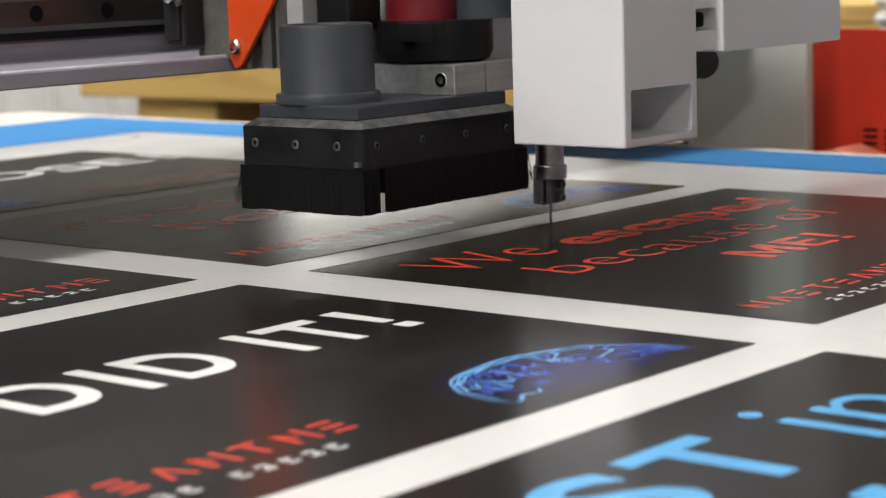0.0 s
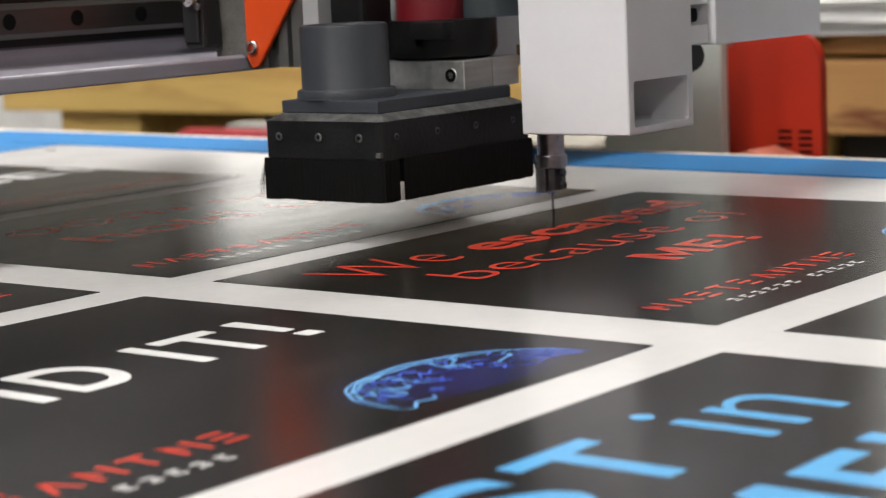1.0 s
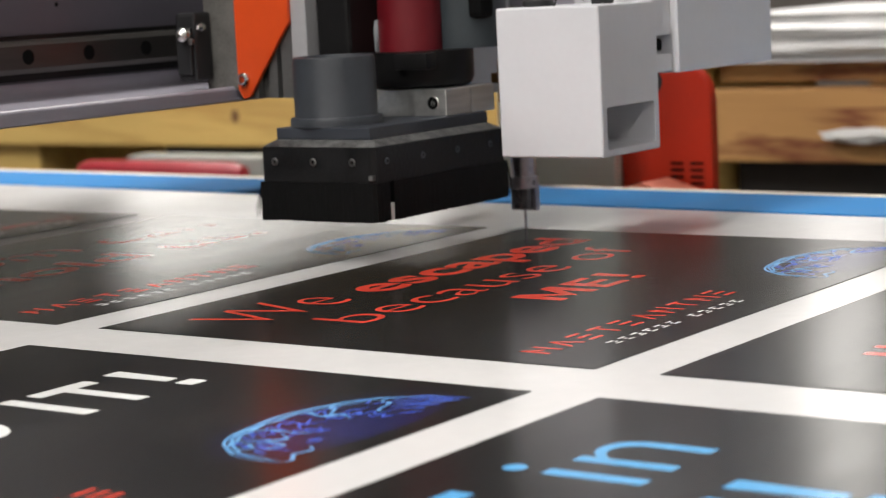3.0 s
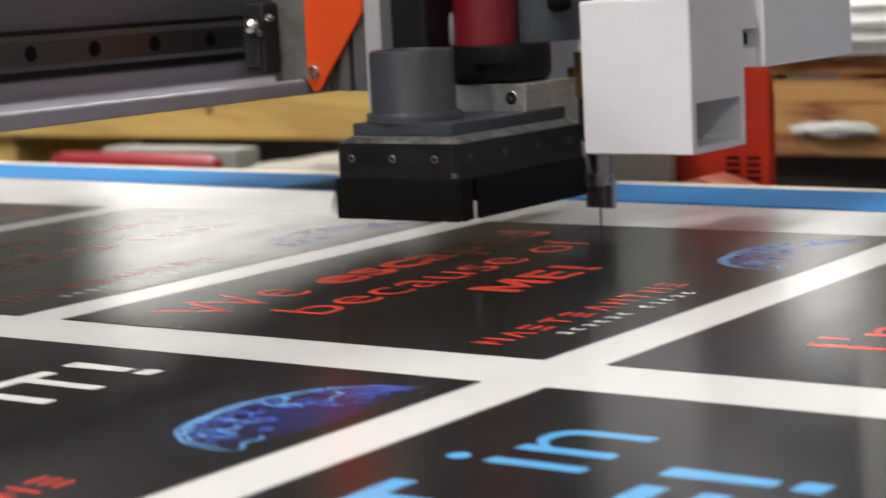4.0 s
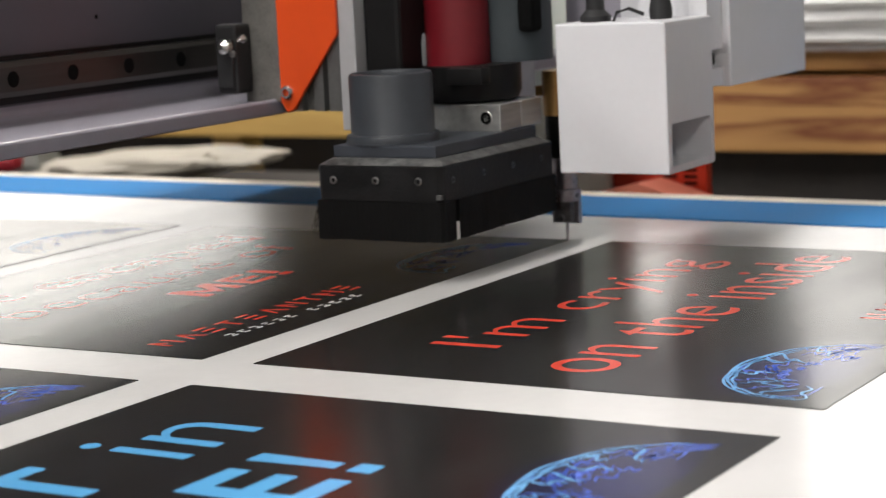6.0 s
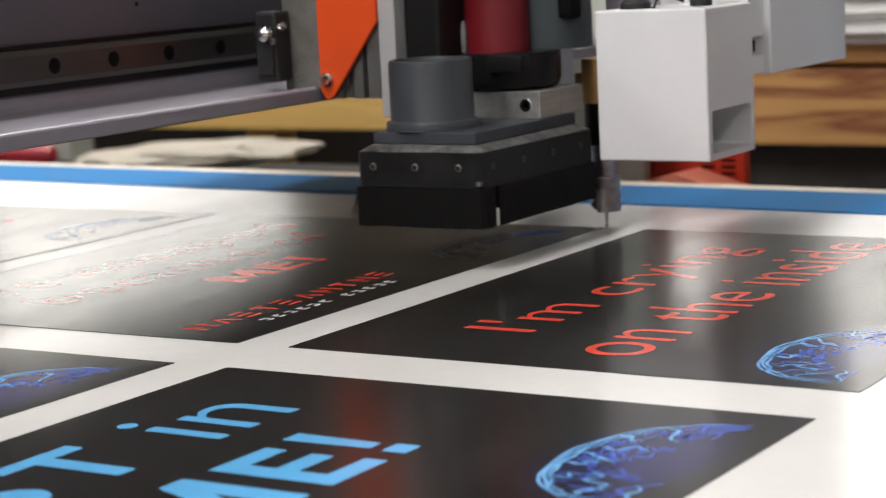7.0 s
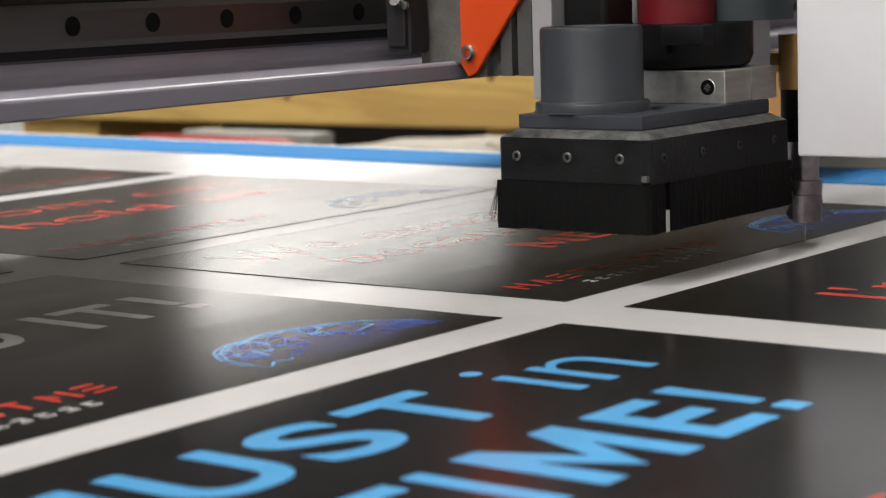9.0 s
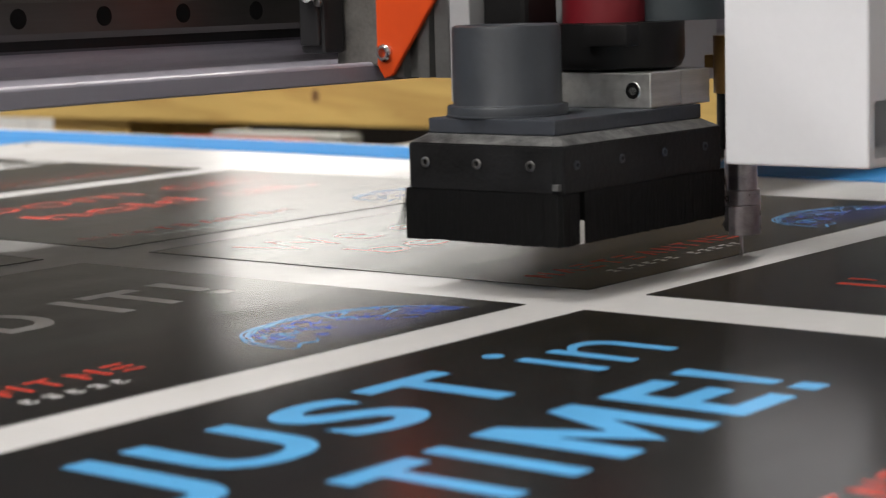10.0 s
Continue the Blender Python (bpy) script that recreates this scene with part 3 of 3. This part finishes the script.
seal = part("wiper_seal", join(box(-0.1865, -0.1690, YB - 0.017, YB - 0.0006, 0.1135, 0.1600, 0.0025), box(-0.184, -0.171, YB - 0.020, YB - 0.0171, 0.118, 0.150, 0.001)), M_seal, slide, "black rubber wiper seal")
part("guide_block", box(-0.236, -0.1765, YB + 0.072, -0.02, 0.1245, 0.156, 0.002), M_steel, slide, "steel guide block on the rail")
part("grease_nipple", turned([(0.0035, 0), (0.0050, 0.002), (0.0050, 0.006), (0.002, 0.009)], 14, Matrix.Translation((-0.1735, YB - 0.020, 0.1455)) @ FACE_Y), M_chrome, seal, "bright grease nipple", True)
part("grease_nipple", turned([(0.002, 0), (0.003, 0.003), (0.0015, 0.006)], 12, Matrix.Translation((-0.1655, YB - 0.012, 0.1500)) @ FACE_Y), M_chrome, seal, "", True)
part("seal_screw", turned([(0.0022, 0), (0.0022, 0.002), (0.0012, 0.0024)], 12, Matrix.Translation((-0.1695, YB - 0.020, 0.1405)) @ FACE_Y), M_screw, seal, "", True)
tri = part("bracket", prism([(-0.1445, 0.107), (-0.140, 0.1000), (-0.1345, 0.1022), (-0.0975, 0.151), (-0.0975, 0.26), (-0.1445, 0.26)], "y", YB - 0.004, YB - 0.0008, 0.0004), M_orange, slide, "bright orange painted triangular bracket")
screw(tri, Matrix.Translation((-0.1385, YB - 0.004, 0.1135)) @ FACE_Y, 0.0046, 0.0032)
part("ribbed_block", join(box(-0.142, -0.130, YB, -0.03, 0.1005, 0.24), box(-0.130, -0.120, YB + 0.006, -0.03, 0.1005, 0.24), box(-0.120, -0.1125, YB, -0.03, 0.1005, 0.24), box(-0.1125, -0.1085, YB + 0.006, -0.03, 0.1005, 0.24), box(-0.1085, -0.099, YB, -0.03, 0.1005, 0.24)), M_rib, slide, "grooved aluminium block")
part("back_plate", box(-0.0985, -0.0855, YB - 0.0005, 0.12, 0.088, 0.34, 0.001), M_plate, slide, "light grey mounting plate")
part("motor", box(-0.085, -0.058, -0.112, -0.02, 0.122, 0.32, 0.003), M_motor, head, "black motor body")

# brush shoe
SX0, SX1, SY0, SY1 = -0.0795, 0.0125, -0.184, -0.038
def octagon(d, c):
    """The shoe's outline, drawn in by d, with its corners cut by c."""
    a, b, e, f = SX0 + d, SX1 - d, SY0 + d, SY1 - d
    return [(a + c, e), (b - c, e), (b, e + c), (b, f - c), (b - c, f), (a + c, f), (a, f - c), (a, e + c)]


shoe = part("shoe_body", prism(octagon(0, 0.0035), "z", 0.0505, 0.0728, 0.0006), M_shoe, head, "scuffed black plastic brush shoe")


bm = bmesh.new()
lo, hi = [bm.verts.new((x, y, 0.0729)) for x, y in octagon(0.0006, 0.0035)], [bm.verts.new((x, y, 0.0768)) for x, y in octagon(0.0072, 0.0030)]
bm.faces.new(lo)
bm.faces.new(hi)
for k in range(8):
    bm.faces.new((lo[k], lo[(k + 1) % 8], hi[(k + 1) % 8], hi[k]))
part("chamfer", bm, M_worn, shoe, "scuffed grey chamfer")
part("top_plate", box(SX0 + 0.0085, SX1 - 0.0085, SY0 + 0.0085, SY1 - 0.0085, 0.0769, 0.0842, 0.0007), M_shoe_top, shoe, "dark blue-grey top plate")
for k in range(3):
    screw(shoe, Matrix.Translation((SX0 + 0.013 + 0.0312 * k, SY0, 0.0635)) @ FACE_Y, 0.0026, 0.0008, M_screw)
# Side screws: steel painted in the dark plastic colour, as a shaded copy.
for k in range(4):
    screw(shoe, Matrix.Translation((SX1, SY0 + 0.0135 + 0.0378 * k, 0.0635)) @ FACE_X, 0.0022, 0.0006, M_shoe_top)
part("pin", box(SX1 - 0.004, SX1 - 0.0005, SY0 - 0.001, SY0 + 0.002, 0.0525, 0.0555, 0.0004), M_worn, shoe)
brush = bmesh.new()
rng = random.Random(4)


def bristle_wall(x0, y0, x1, y1, thick):
    n = int(math.hypot(x1 - x0, y1 - y0) / 0.0011)
    d = Vector((x1 - x0, y1 - y0, 0)).normalized()
    nrm = Vector((d.y, -d.x, 0))
    for i in range(n):
        a = Vector((x0, y0, 0)).lerp(Vector((x1, y1, 0)), i / n)
        b = Vector((x0, y0, 0)).lerp(Vector((x1, y1, 0)), (i + 1.0) / n)
        if abs((a - Vector((SX1, SY0 + 0.017, 0))).length) < 0.0022 and x0 == x1:
            continue
        zb = 0.0262 + rng.uniform(-0.0004, 0.0005)
        bulge = nrm * rng.uniform(-0.00012, 0.00012)
        lo = [a + bulge, b + bulge, b - nrm * thick, a - nrm * thick]
        vs = [brush.verts.new((p.x, p.y, 0.0506)) for p in (a, b, b - nrm * thick, a - nrm * thick)] + [brush.verts.new((p.x, p.y, zb)) for p in lo]
        for q in ((0, 1, 2, 3), (4, 7, 6, 5), (0, 4, 5, 1), (1, 5, 6, 2), (2, 6, 7, 3), (3, 7, 4, 0)):
            brush.faces.new([vs[j] for j in q])


bristle_wall(SX0 + 0.002, SY0, SX1 - 0.002, SY0, 0.012)
bristle_wall(SX1 - 0.002, SY0, SX1, SY0 + 0.002, 0.008)
bristle_wall(SX1, SY0 + 0.002, SX1, SY1, 0.012)
bristle_wall(SX1, SY1, SX0, SY1, 0.012)
bristle_wall(SX0, SY1, SX0, SY0, 0.012)
part("tuft", box(SX1 - 0.004, SX1 + 0.0004, SY0 + 0.0152, SY0 + 0.0186, 0.0262, 0.0372, 0.0005), M_paper, shoe, "pale bristle tuft in the slit")
tagged(part("brush", brush, M_bristle, shoe, "dense black bristle skirt"), kind="stuff")
stray = []
for k in range(26):
    side = k % 2
    x, y = (SX0, SY0 + 0.01 * rng.random()) if side else (SX1 - 0.003 * rng.random(), SY1)
    o = Vector((-1, -0.3, 0)) if side else Vector((0.2, 1, 0))
    o = o * rng.uniform(0.002, 0.006)
    stray.append(tube([(x, y, 0.050), (x + o.x * 0.5, y + o.y * 0.5, 0.040), (x + o.x, y + o.y, 0.0275 + 0.006 * rng.random())], 0.00012, 4))
tagged(part("loose_bristle", join(*stray), M_bristle, shoe, "splayed loose bristles"), kind="stuff")

CY = Matrix.Translation((-0.044, -0.147, 0))
part("hose_port", turned([(0.0302, 0.0843), (0.0302, 0.0849), (0.0296, 0.0851), (0.0296, 0.0886), (0.0292, 0.0894), (0.0280, 0.0897), (0.0269, 0.0899), (0.0266, 0.0906), (0.0266, 0.1255), (0.0260, 0.1274), (0.0246, 0.1281), (0.0230, 0.1277), (0.0224, 0.1262), (0.0224, 0.0950)], 56, CY), M_pipe, shoe, "grey plastic extraction port", True)
clamp = part("spindle_clamp", join(box(-0.066, 0.0022, -0.0905, -0.0625, 0.0843, 0.1020, 0.0008), box(-0.066, 0.0022, -0.0618, -0.0345, 0.0843, 0.1020, 0.0008)), M_alu, head, "brushed aluminium clamp block")
part("bore", turned([(0.0047, -0.0002), (0.0047, 0.0002), (0.0043, 0.0005), (0.0041, 0.0001)], 28, Matrix.Translation((-0.0085, -0.0905, 0.0930)) @ FACE_Y), M_alu, clamp, "bright rim of the bolt's bore", True)
part("clamp_bolt", turned([(0.0041, 0.0), (0.0041, 0.0003), (0.0024, 0.0003), (0.0020, 0.0001)], 22, Matrix.Translation((-0.0085, -0.0905, 0.0930)) @ FACE_Y), M_hole, clamp, "black socket bolt in its counterbore")
SP = Matrix.Translation((-0.036, -0.062, 0))
part("spindle_nose", join(turned([(0.029, 0.1023), (0.0325, 0.1040), (0.0345, 0.1085), (0.0345, 0.1265)], 48, SP), box(-0.030, -0.004, -0.102, -0.090, 0.1155, 0.1262, 0.001)), M_motor, head, "black spindle nose", True)
RED = Matrix.Translation((-0.0415, -0.0660, 0))
part("spindle", turned([(0.0218, 0.1267), (0.0218, 0.26)], 48, RED), M_red, head, "dark red spindle motor", True)
for dx, dy in ((-0.0205, -0.0155), (0.0205, 0.0150)):
    part("side_guard", turned([(0.0045, 0.1266), (0.0054, 0.128), (0.0054, 0.142), (0.0045, 0.1475), (0.0028, 0.1500), (0.001, 0.1508)], 20, RED @ Matrix.Translation((dx, dy, 0))), M_guard, head, "pale grey-green plastic guard", True)
housing = part("side_housing", turned([(0.0270, 0.1268), (0.0270, 0.30)], 48, Matrix.Translation((-0.0185, -0.0330, 0))), M_housing, head, "dark grey-green motor housing", True)
part("housing_slot", box(-0.002, 0.0095, -0.0560, -0.040, 0.146, 0.29, 0.004), M_hole, housing, "black slot")
part("side_panel", box(0.0, 0.075, 0.010, 0.014, 0.1085, 0.34, 0.001), M_lilac_lit, head, "lilac-grey sheet panel")
part("side_panel", box(0.0, 0.004, 0.0145, 0.13, 0.1085, 0.34, 0.001), M_lilac_lit, head, "lilac-grey sheet panel")
part("bronze_guide", join(turned([(0.012, 0.088), (0.012, 0.118)], 24, Matrix.Translation((0.006, -0.014, 0))), box(-0.01, 0.03, -0.02, 0.008, 0.101, 0.108, 0.001)), M_brass, head, "bronze guide bush", True)
part("tool_body", turned([(0.0105, 0.0575), (0.0125, 0.060), (0.0125, 0.0875), (0.010, 0.100)], 28), M_motor, head, "black tool body", True)

# white cover with a rectangular pocket in its side
bm = box(0.0452, 0.1212, -0.0925, -0.0214, 0.0582, 0.1525, 0.0016, 3)
cover = part("tool_cover", bm, M_cover, head, "white powder-coated tool cover")
pocket = part("pocket_cutter", prism([(-0.0868, 0.0638), (-0.0855, 0.0628), (-0.0290, 0.0628), (-0.0275, 0.0642), (-0.0275, 0.0880), (-0.0290, 0.0893), (-0.0855, 0.0893), (-0.0868, 0.0880)], "x", 0.080, 0.14), M_cover)
mod = cover.modifiers.new("pocket", "BOOLEAN")
mod.object, mod.operation = pocket, "DIFFERENCE"
me = bpy.data.meshes.new_from_object(cover.evaluated_get(bpy.context.evaluated_depsgraph_get()))
cover.modifiers.clear()
cover.data = me
bpy.data.objects.remove(pocket)
part("cover_plug", join(turned([(0.007, 0.1524), (0.0075, 0.158), (0.006, 0.166), (0.004, 0.20)], 20, Matrix.Translation((0.100, -0.052, 0))), turned([(0.010, 0.1524), (0.010, 0.156), (0.006, 0.160), (0.005, 0.20)], 20, Matrix.Translation((0.062, -0.068, 0)))), M_seal, head, "black cable plugs", True)
part("cable", tube([(0.078, -0.075, 0.1526), (0.079, -0.072, 0.158), (0.084, -0.065, 0.160), (0.092, -0.060, 0.156)], 0.0012, 8), M_seal, head, "thin black cable")
part("link_bracket", join(box(0.070, 0.1180, -0.0212, 0.002, 0.1065, 0.1175), box(0.070, 0.1180, -0.0212, 0.002, 0.1300, 0.34), box(0.070, 0.1050, -0.0212, 0.002, 0.1175, 0.1300)), M_cover, head, "white link bracket with a slot")
part("slot_plug", box(0.1052, 0.1165, -0.019, -0.006, 0.1195, 0.128, 0.002), M_hole, head, "black slot insert")
part("axis_cover", box(0.045, 0.1235, 0.0022, 0.1365, 0.1050, 0.36, 0.0015), M_cover, head, "grey-white axis cover")
part("hose_end", turned([(0.008, 0), (0.011, 0.002), (0.011, 0.012)], 24, Matrix.Translation((0.010, 0.15, 0.090)) @ pose(0, 0, 0, 0, 90, -40)), M_seal, head, "round black hose end", True)

knife = part("knife_holder", turned([(0.0098, 0.0275), (0.0103, 0.0280), (0.0103, 0.0354), (0.0099, 0.0359), (0.0087, 0.0360), (0.0087, 0.0574)], 40), M_tool, head, "steel knife holder with clamp screws", True)
half = [(0.0103 * math.cos(radians(q)), 0.0103 * math.sin(radians(q))) for q in range(80, 281, 10)]
part("holder_half", prism(half, "z", 0.0120, 0.0274), M_tool, knife, "half-round steel holder", True)
part("clamp_plate", prism([(0.0024, -0.0076), (0.0066, -0.0062), (0.0078, 0.0), (0.0066, 0.0062), (0.0024, 0.0076)], "z", 0.0135, 0.0270, 0.0004), M_clamp, knife, "dark steel clamp plate")
for z in (0.0162, 0.0242):
    part("clamp_screw", turned([(0.0024, 0), (0.0024, 0.0026), (0.0020, 0.0030), (0.0012, 0.0030), (0.0011, 0.0018)], 16, Matrix.Translation((0.0074, 0, z)) @ FACE_X), M_clamp, knife, "", True)
for z, q in ((0.0154, 205), (0.0230, 200), (0.0315, 75)):
    part("set_screw", turned([(0.0016, -0.0006), (0.0016, 0.0002), (0.0008, 0.0002), (0.0008, -0.0005)], 12, pose(0, 0, z, 0, 0, q) @ Matrix.Translation((0.0102, 0, 0)) @ FACE_X), M_motor, knife, "", True)
part("blade", join(turned([(0.0007, 0.0030), (0.0010, 0.0070), (0.0010, 0.0190)], 12), prism([(-0.0011, 0.0029), (0.0011, 0.0029), (0.0008, -0.0008), (-0.0002, -0.0018)], "y", -0.0004, 0.0004)), M_tool, knife, "thin steel blade")

# ---------------------------------------------------------------- behind the table
def pallet(name, x, y, z, length, label, material, boards, rz=0.0):
    """A timber crate side: long boards on blocks."""
    p = thing(name, label, "pallet", pose(x, y, z, 0, 0, rz), "timber stacks")
    for (x0, x1, y0, y1, z0, z1) in boards:
        part("plank", box(x0 * length, x1 * length, y0, y1, z0, z1, 0.004), material, p)
    return p


yellow_pallet = pallet("timber_pallet", -1.15, 1.62, -0.9, 1.0, "yellow pine pallet stack on the floor", M_pine2,
       [(-0.98, 0.64, 0, 0.04, 0.832, 0.96), (-0.98, 0.64, 0.3, 0.34, 0.832, 0.96), (-0.98, 0.64, 0.0, 0.34, 0.961, 0.985)] +
       [(-0.86, -0.66, 0.03, 0.34, 0.0, 0.831), (0.0, 0.06, 0.28, 0.34, 0.0, 0.831), (0.58, 0.64, 0.0, 0.34, 0.0, 0.831)])
pallet("timber_pallet", 0.35, 1.62, -0.9, 1.0, "knotty pine crate under a wrapped stack", M_pine,
       [(-0.85, 1.6, 0, 0.045, 0.818, 0.914), (-0.85, 1.6, 0.02, 0.05, 0.921, 0.947), (-0.85, 1.6, 0.5, 0.54, 0.818, 0.914), (-0.85, 1.6, 0.051, 0.5, 0.93, 0.947)])

for x, z, r in ((-1.335, -0.020, 0.008), (-1.33, 0.030, 0.007), (-1.92, -0.010, 0.007), (-0.93, 0.012, 0.008), (-1.62, 0.025, 0.006)):
    knot = turned([(r, 0.0), (r, 0.0004), (r * 0.5, 0.0006)], 12, Matrix.Translation((x + 1.15, 0.0, z + 0.9)) @ FACE_Y @ Matrix.Diagonal((1.0, 1.3, 1.0, 1)))
    part("knot", knot, M_knot, yellow_pallet, "dark brown knot")
tagged(part("dark_crate", box(-0.50, 1.95, 1.68, 2.1, -0.9, -0.084, 0.01), M_dark), "dark brown crate below the pine boards", "crate")
tagged(part("dark_crate", box(-2.0, -0.55, 2.0, 2.3, -0.9, -0.06, 0.01), M_dark), "dark crate behind the pallet posts", "crate")
tagged(part("white_carton", box(-1.50, -1.22, 1.545, 1.60, -0.1145, -0.076, 0.004), M_carton), "white cardboard carton lying on the shelf", "carton")
tagged(part("green_bin", box(-2.12, -1.92, 1.75, 2.0, -0.9, -0.055, 0.012), M_green), "dull green plastic bin beside the pallet", "bin")
curtain = prism([(-3.6 + 1.5 * i / 40, 2.1 + 0.03 * math.sin(i * 1.3)) for i in range(41)] + [(-2.1 - 1.5 * i / 40, 2.112 + 0.03 * math.sin((40 - i) * 1.3)) for i in range(41)], "z", -0.899, 0.03)
tagged(part("strip_curtain", curtain, M_paper), "pale hanging plastic strip curtain", "curtain")
rng = random.Random(8)
wrap = bmesh.new()
nx, nz = 70, 18
grid = [[wrap.verts.new((-0.52 + 2.5 * i / nx, 1.60 + 0.012 * math.sin(k * 0.9 + i * 0.07) + 0.006 * rng.random(), 0.0475 + 0.0036 * k)) for k in range(nz)] for i in range(nx + 1)]
back = [[wrap.verts.new((-0.52 + 2.5 * i / nx, 2.1, 0.0475 + 0.0036 * k)) for k in (0, nz - 1)] for i in range(nx + 1)]
for i in range(nx):
    for k in range(nz - 1):
        wrap.faces.new((grid[i][k], grid[i + 1][k], grid[i + 1][k + 1], grid[i][k + 1]))
    wrap.faces.new((grid[i][-1], grid[i + 1][-1], back[i + 1][1], back[i][1]))
    wrap.faces.new((grid[i][0], back[i][0], back[i + 1][0], grid[i + 1][0]))
tagged(part("wrapped_bale", wrap, M_wrap, None, "", True), "stack of sheets in creased white plastic wrap on a crate", "stack")

prof = [(0.0, 0.0), (0.015, 0.006), (0.021, 0.03), (0.022, 0.26), (0.021, 0.44), (0.014, 0.475), (0.0, 0.48)]
tagged(part("red_roll", turned([(max(r * 0.85, 0.001), z * 0.72) for r, z in prof], 20, Matrix.Translation((-1.56, 1.50, -0.0963)) @ FACE_X), M_redroll, None, "", True),
       "red plastic-wrapped bundle lying behind the table", "bundle")
part_shelf = thing("storage_shelf", "low dark shelf holding bundles behind the table", "shelf")
part("shelf_board", box(-1.95, -0.6, 1.36, 1.60, -0.135, -0.115, 0.003), M_dark, part_shelf)
for x in (-1.9, -0.7):
    part("shelf_leg", box(x - 0.03, x + 0.03, 1.40, 1.58, -0.9, -0.136), M_dark, part_shelf)
sack = bmesh.new()
bmesh.ops.create_icosphere(sack, subdivisions=4, radius=1)
for v in sack.verts:
    v.co *= 1 + 0.22 * noise.noise(v.co * 2.2) + 0.06 * noise.noise(v.co * 7)
bmesh.ops.transform(sack, matrix=Matrix.Translation((-0.91, 1.45, -0.088)) @ pose(0, 0, 0, 0, -3, 0) @ Matrix.Diagonal((0.21, 0.08, 0.021, 1)), verts=sack.verts)
tagged(part("paper_sack", sack, M_sack, None, "", True), "pale crumpled paper sack lying on the shelf", "sack")
rag = bmesh.new()
bmesh.ops.create_icosphere(rag, subdivisions=3, radius=1)
for v in rag.verts:
    v.co *= 1 + 0.30 * noise.noise(v.co * 3.0)
bmesh.ops.transform(rag, matrix=Matrix.Translation((-0.275, 1.60, -0.045)) @ Matrix.Diagonal((0.06, 0.018, 0.010, 1)), verts=rag.verts)
tagged(part("paper_scrap", rag, M_paper, None, "", True), "torn white paper scrap stuck on the crate", "paper")
tagged(part("floor_mat", box(-3.2, 2.2, 1.1, 3.2, -0.899, -0.885), M_dark), "dark rubber floor mat under the crates", "mat")


# ---------------------------------------------------------------- what moves
def bit_x(t):
    ease = 0.010 * math.exp(-((t - 5.0) / 0.25) ** 2)
    return -0.002 if t < 3.12 else min(0.307, -0.002 + 0.106 * (t - 3.12) + ease)


def bit_y(t):
    if 2.3 < t < 2.9:
        return 0.419
    if t < 7.15:
        return min(0.413, 0.215 + 0.0985 * t)
    return 0.413 - 0.0952 * (t - 7.15)


def motions():
    times = [0, 0.5, 1, 1.5, 1.85, 2.0, 2.15, 2.25, 2.35, 2.6, 2.85, 3.0, 3.1, 3.3, 3.8, 4.4, 4.75, 5.0, 5.25, 5.5, 5.95, 6.1, 6.2, 6.3, 6.5, 6.65, 6.75, 7.05, 7.2, 7.4, 8, 8.5, 9, 9.5, 10]
    raised = {2.25: 0.004, 2.35: 0.0088, 2.6: 0.009, 2.85: 0.009, 3.0: 0.001, 6.2: 0.004, 6.3: 0.009, 6.5: 0.009, 6.65: 0.003}
    walk(gantry, [(t, pose(bit_x(t), 0, 0)) for t in times])
    walk(slide, [(t, pose(bit_x(t), bit_y(t), 0)) for t in times])
    walk(head, [(t, pose(bit_x(t), bit_y(t), raised.get(t, 0.0))) for t in times])
    turns = [(0, 0), (2.3, 0), (2.55, -45), (2.8, -90), (6.2, -90), (6.4, -135), (6.6, -180), (10, -180)]
    walk(knife, [(t, pose(0, 0, 0, 0, 0, a)) for t, a in turns])


motions()
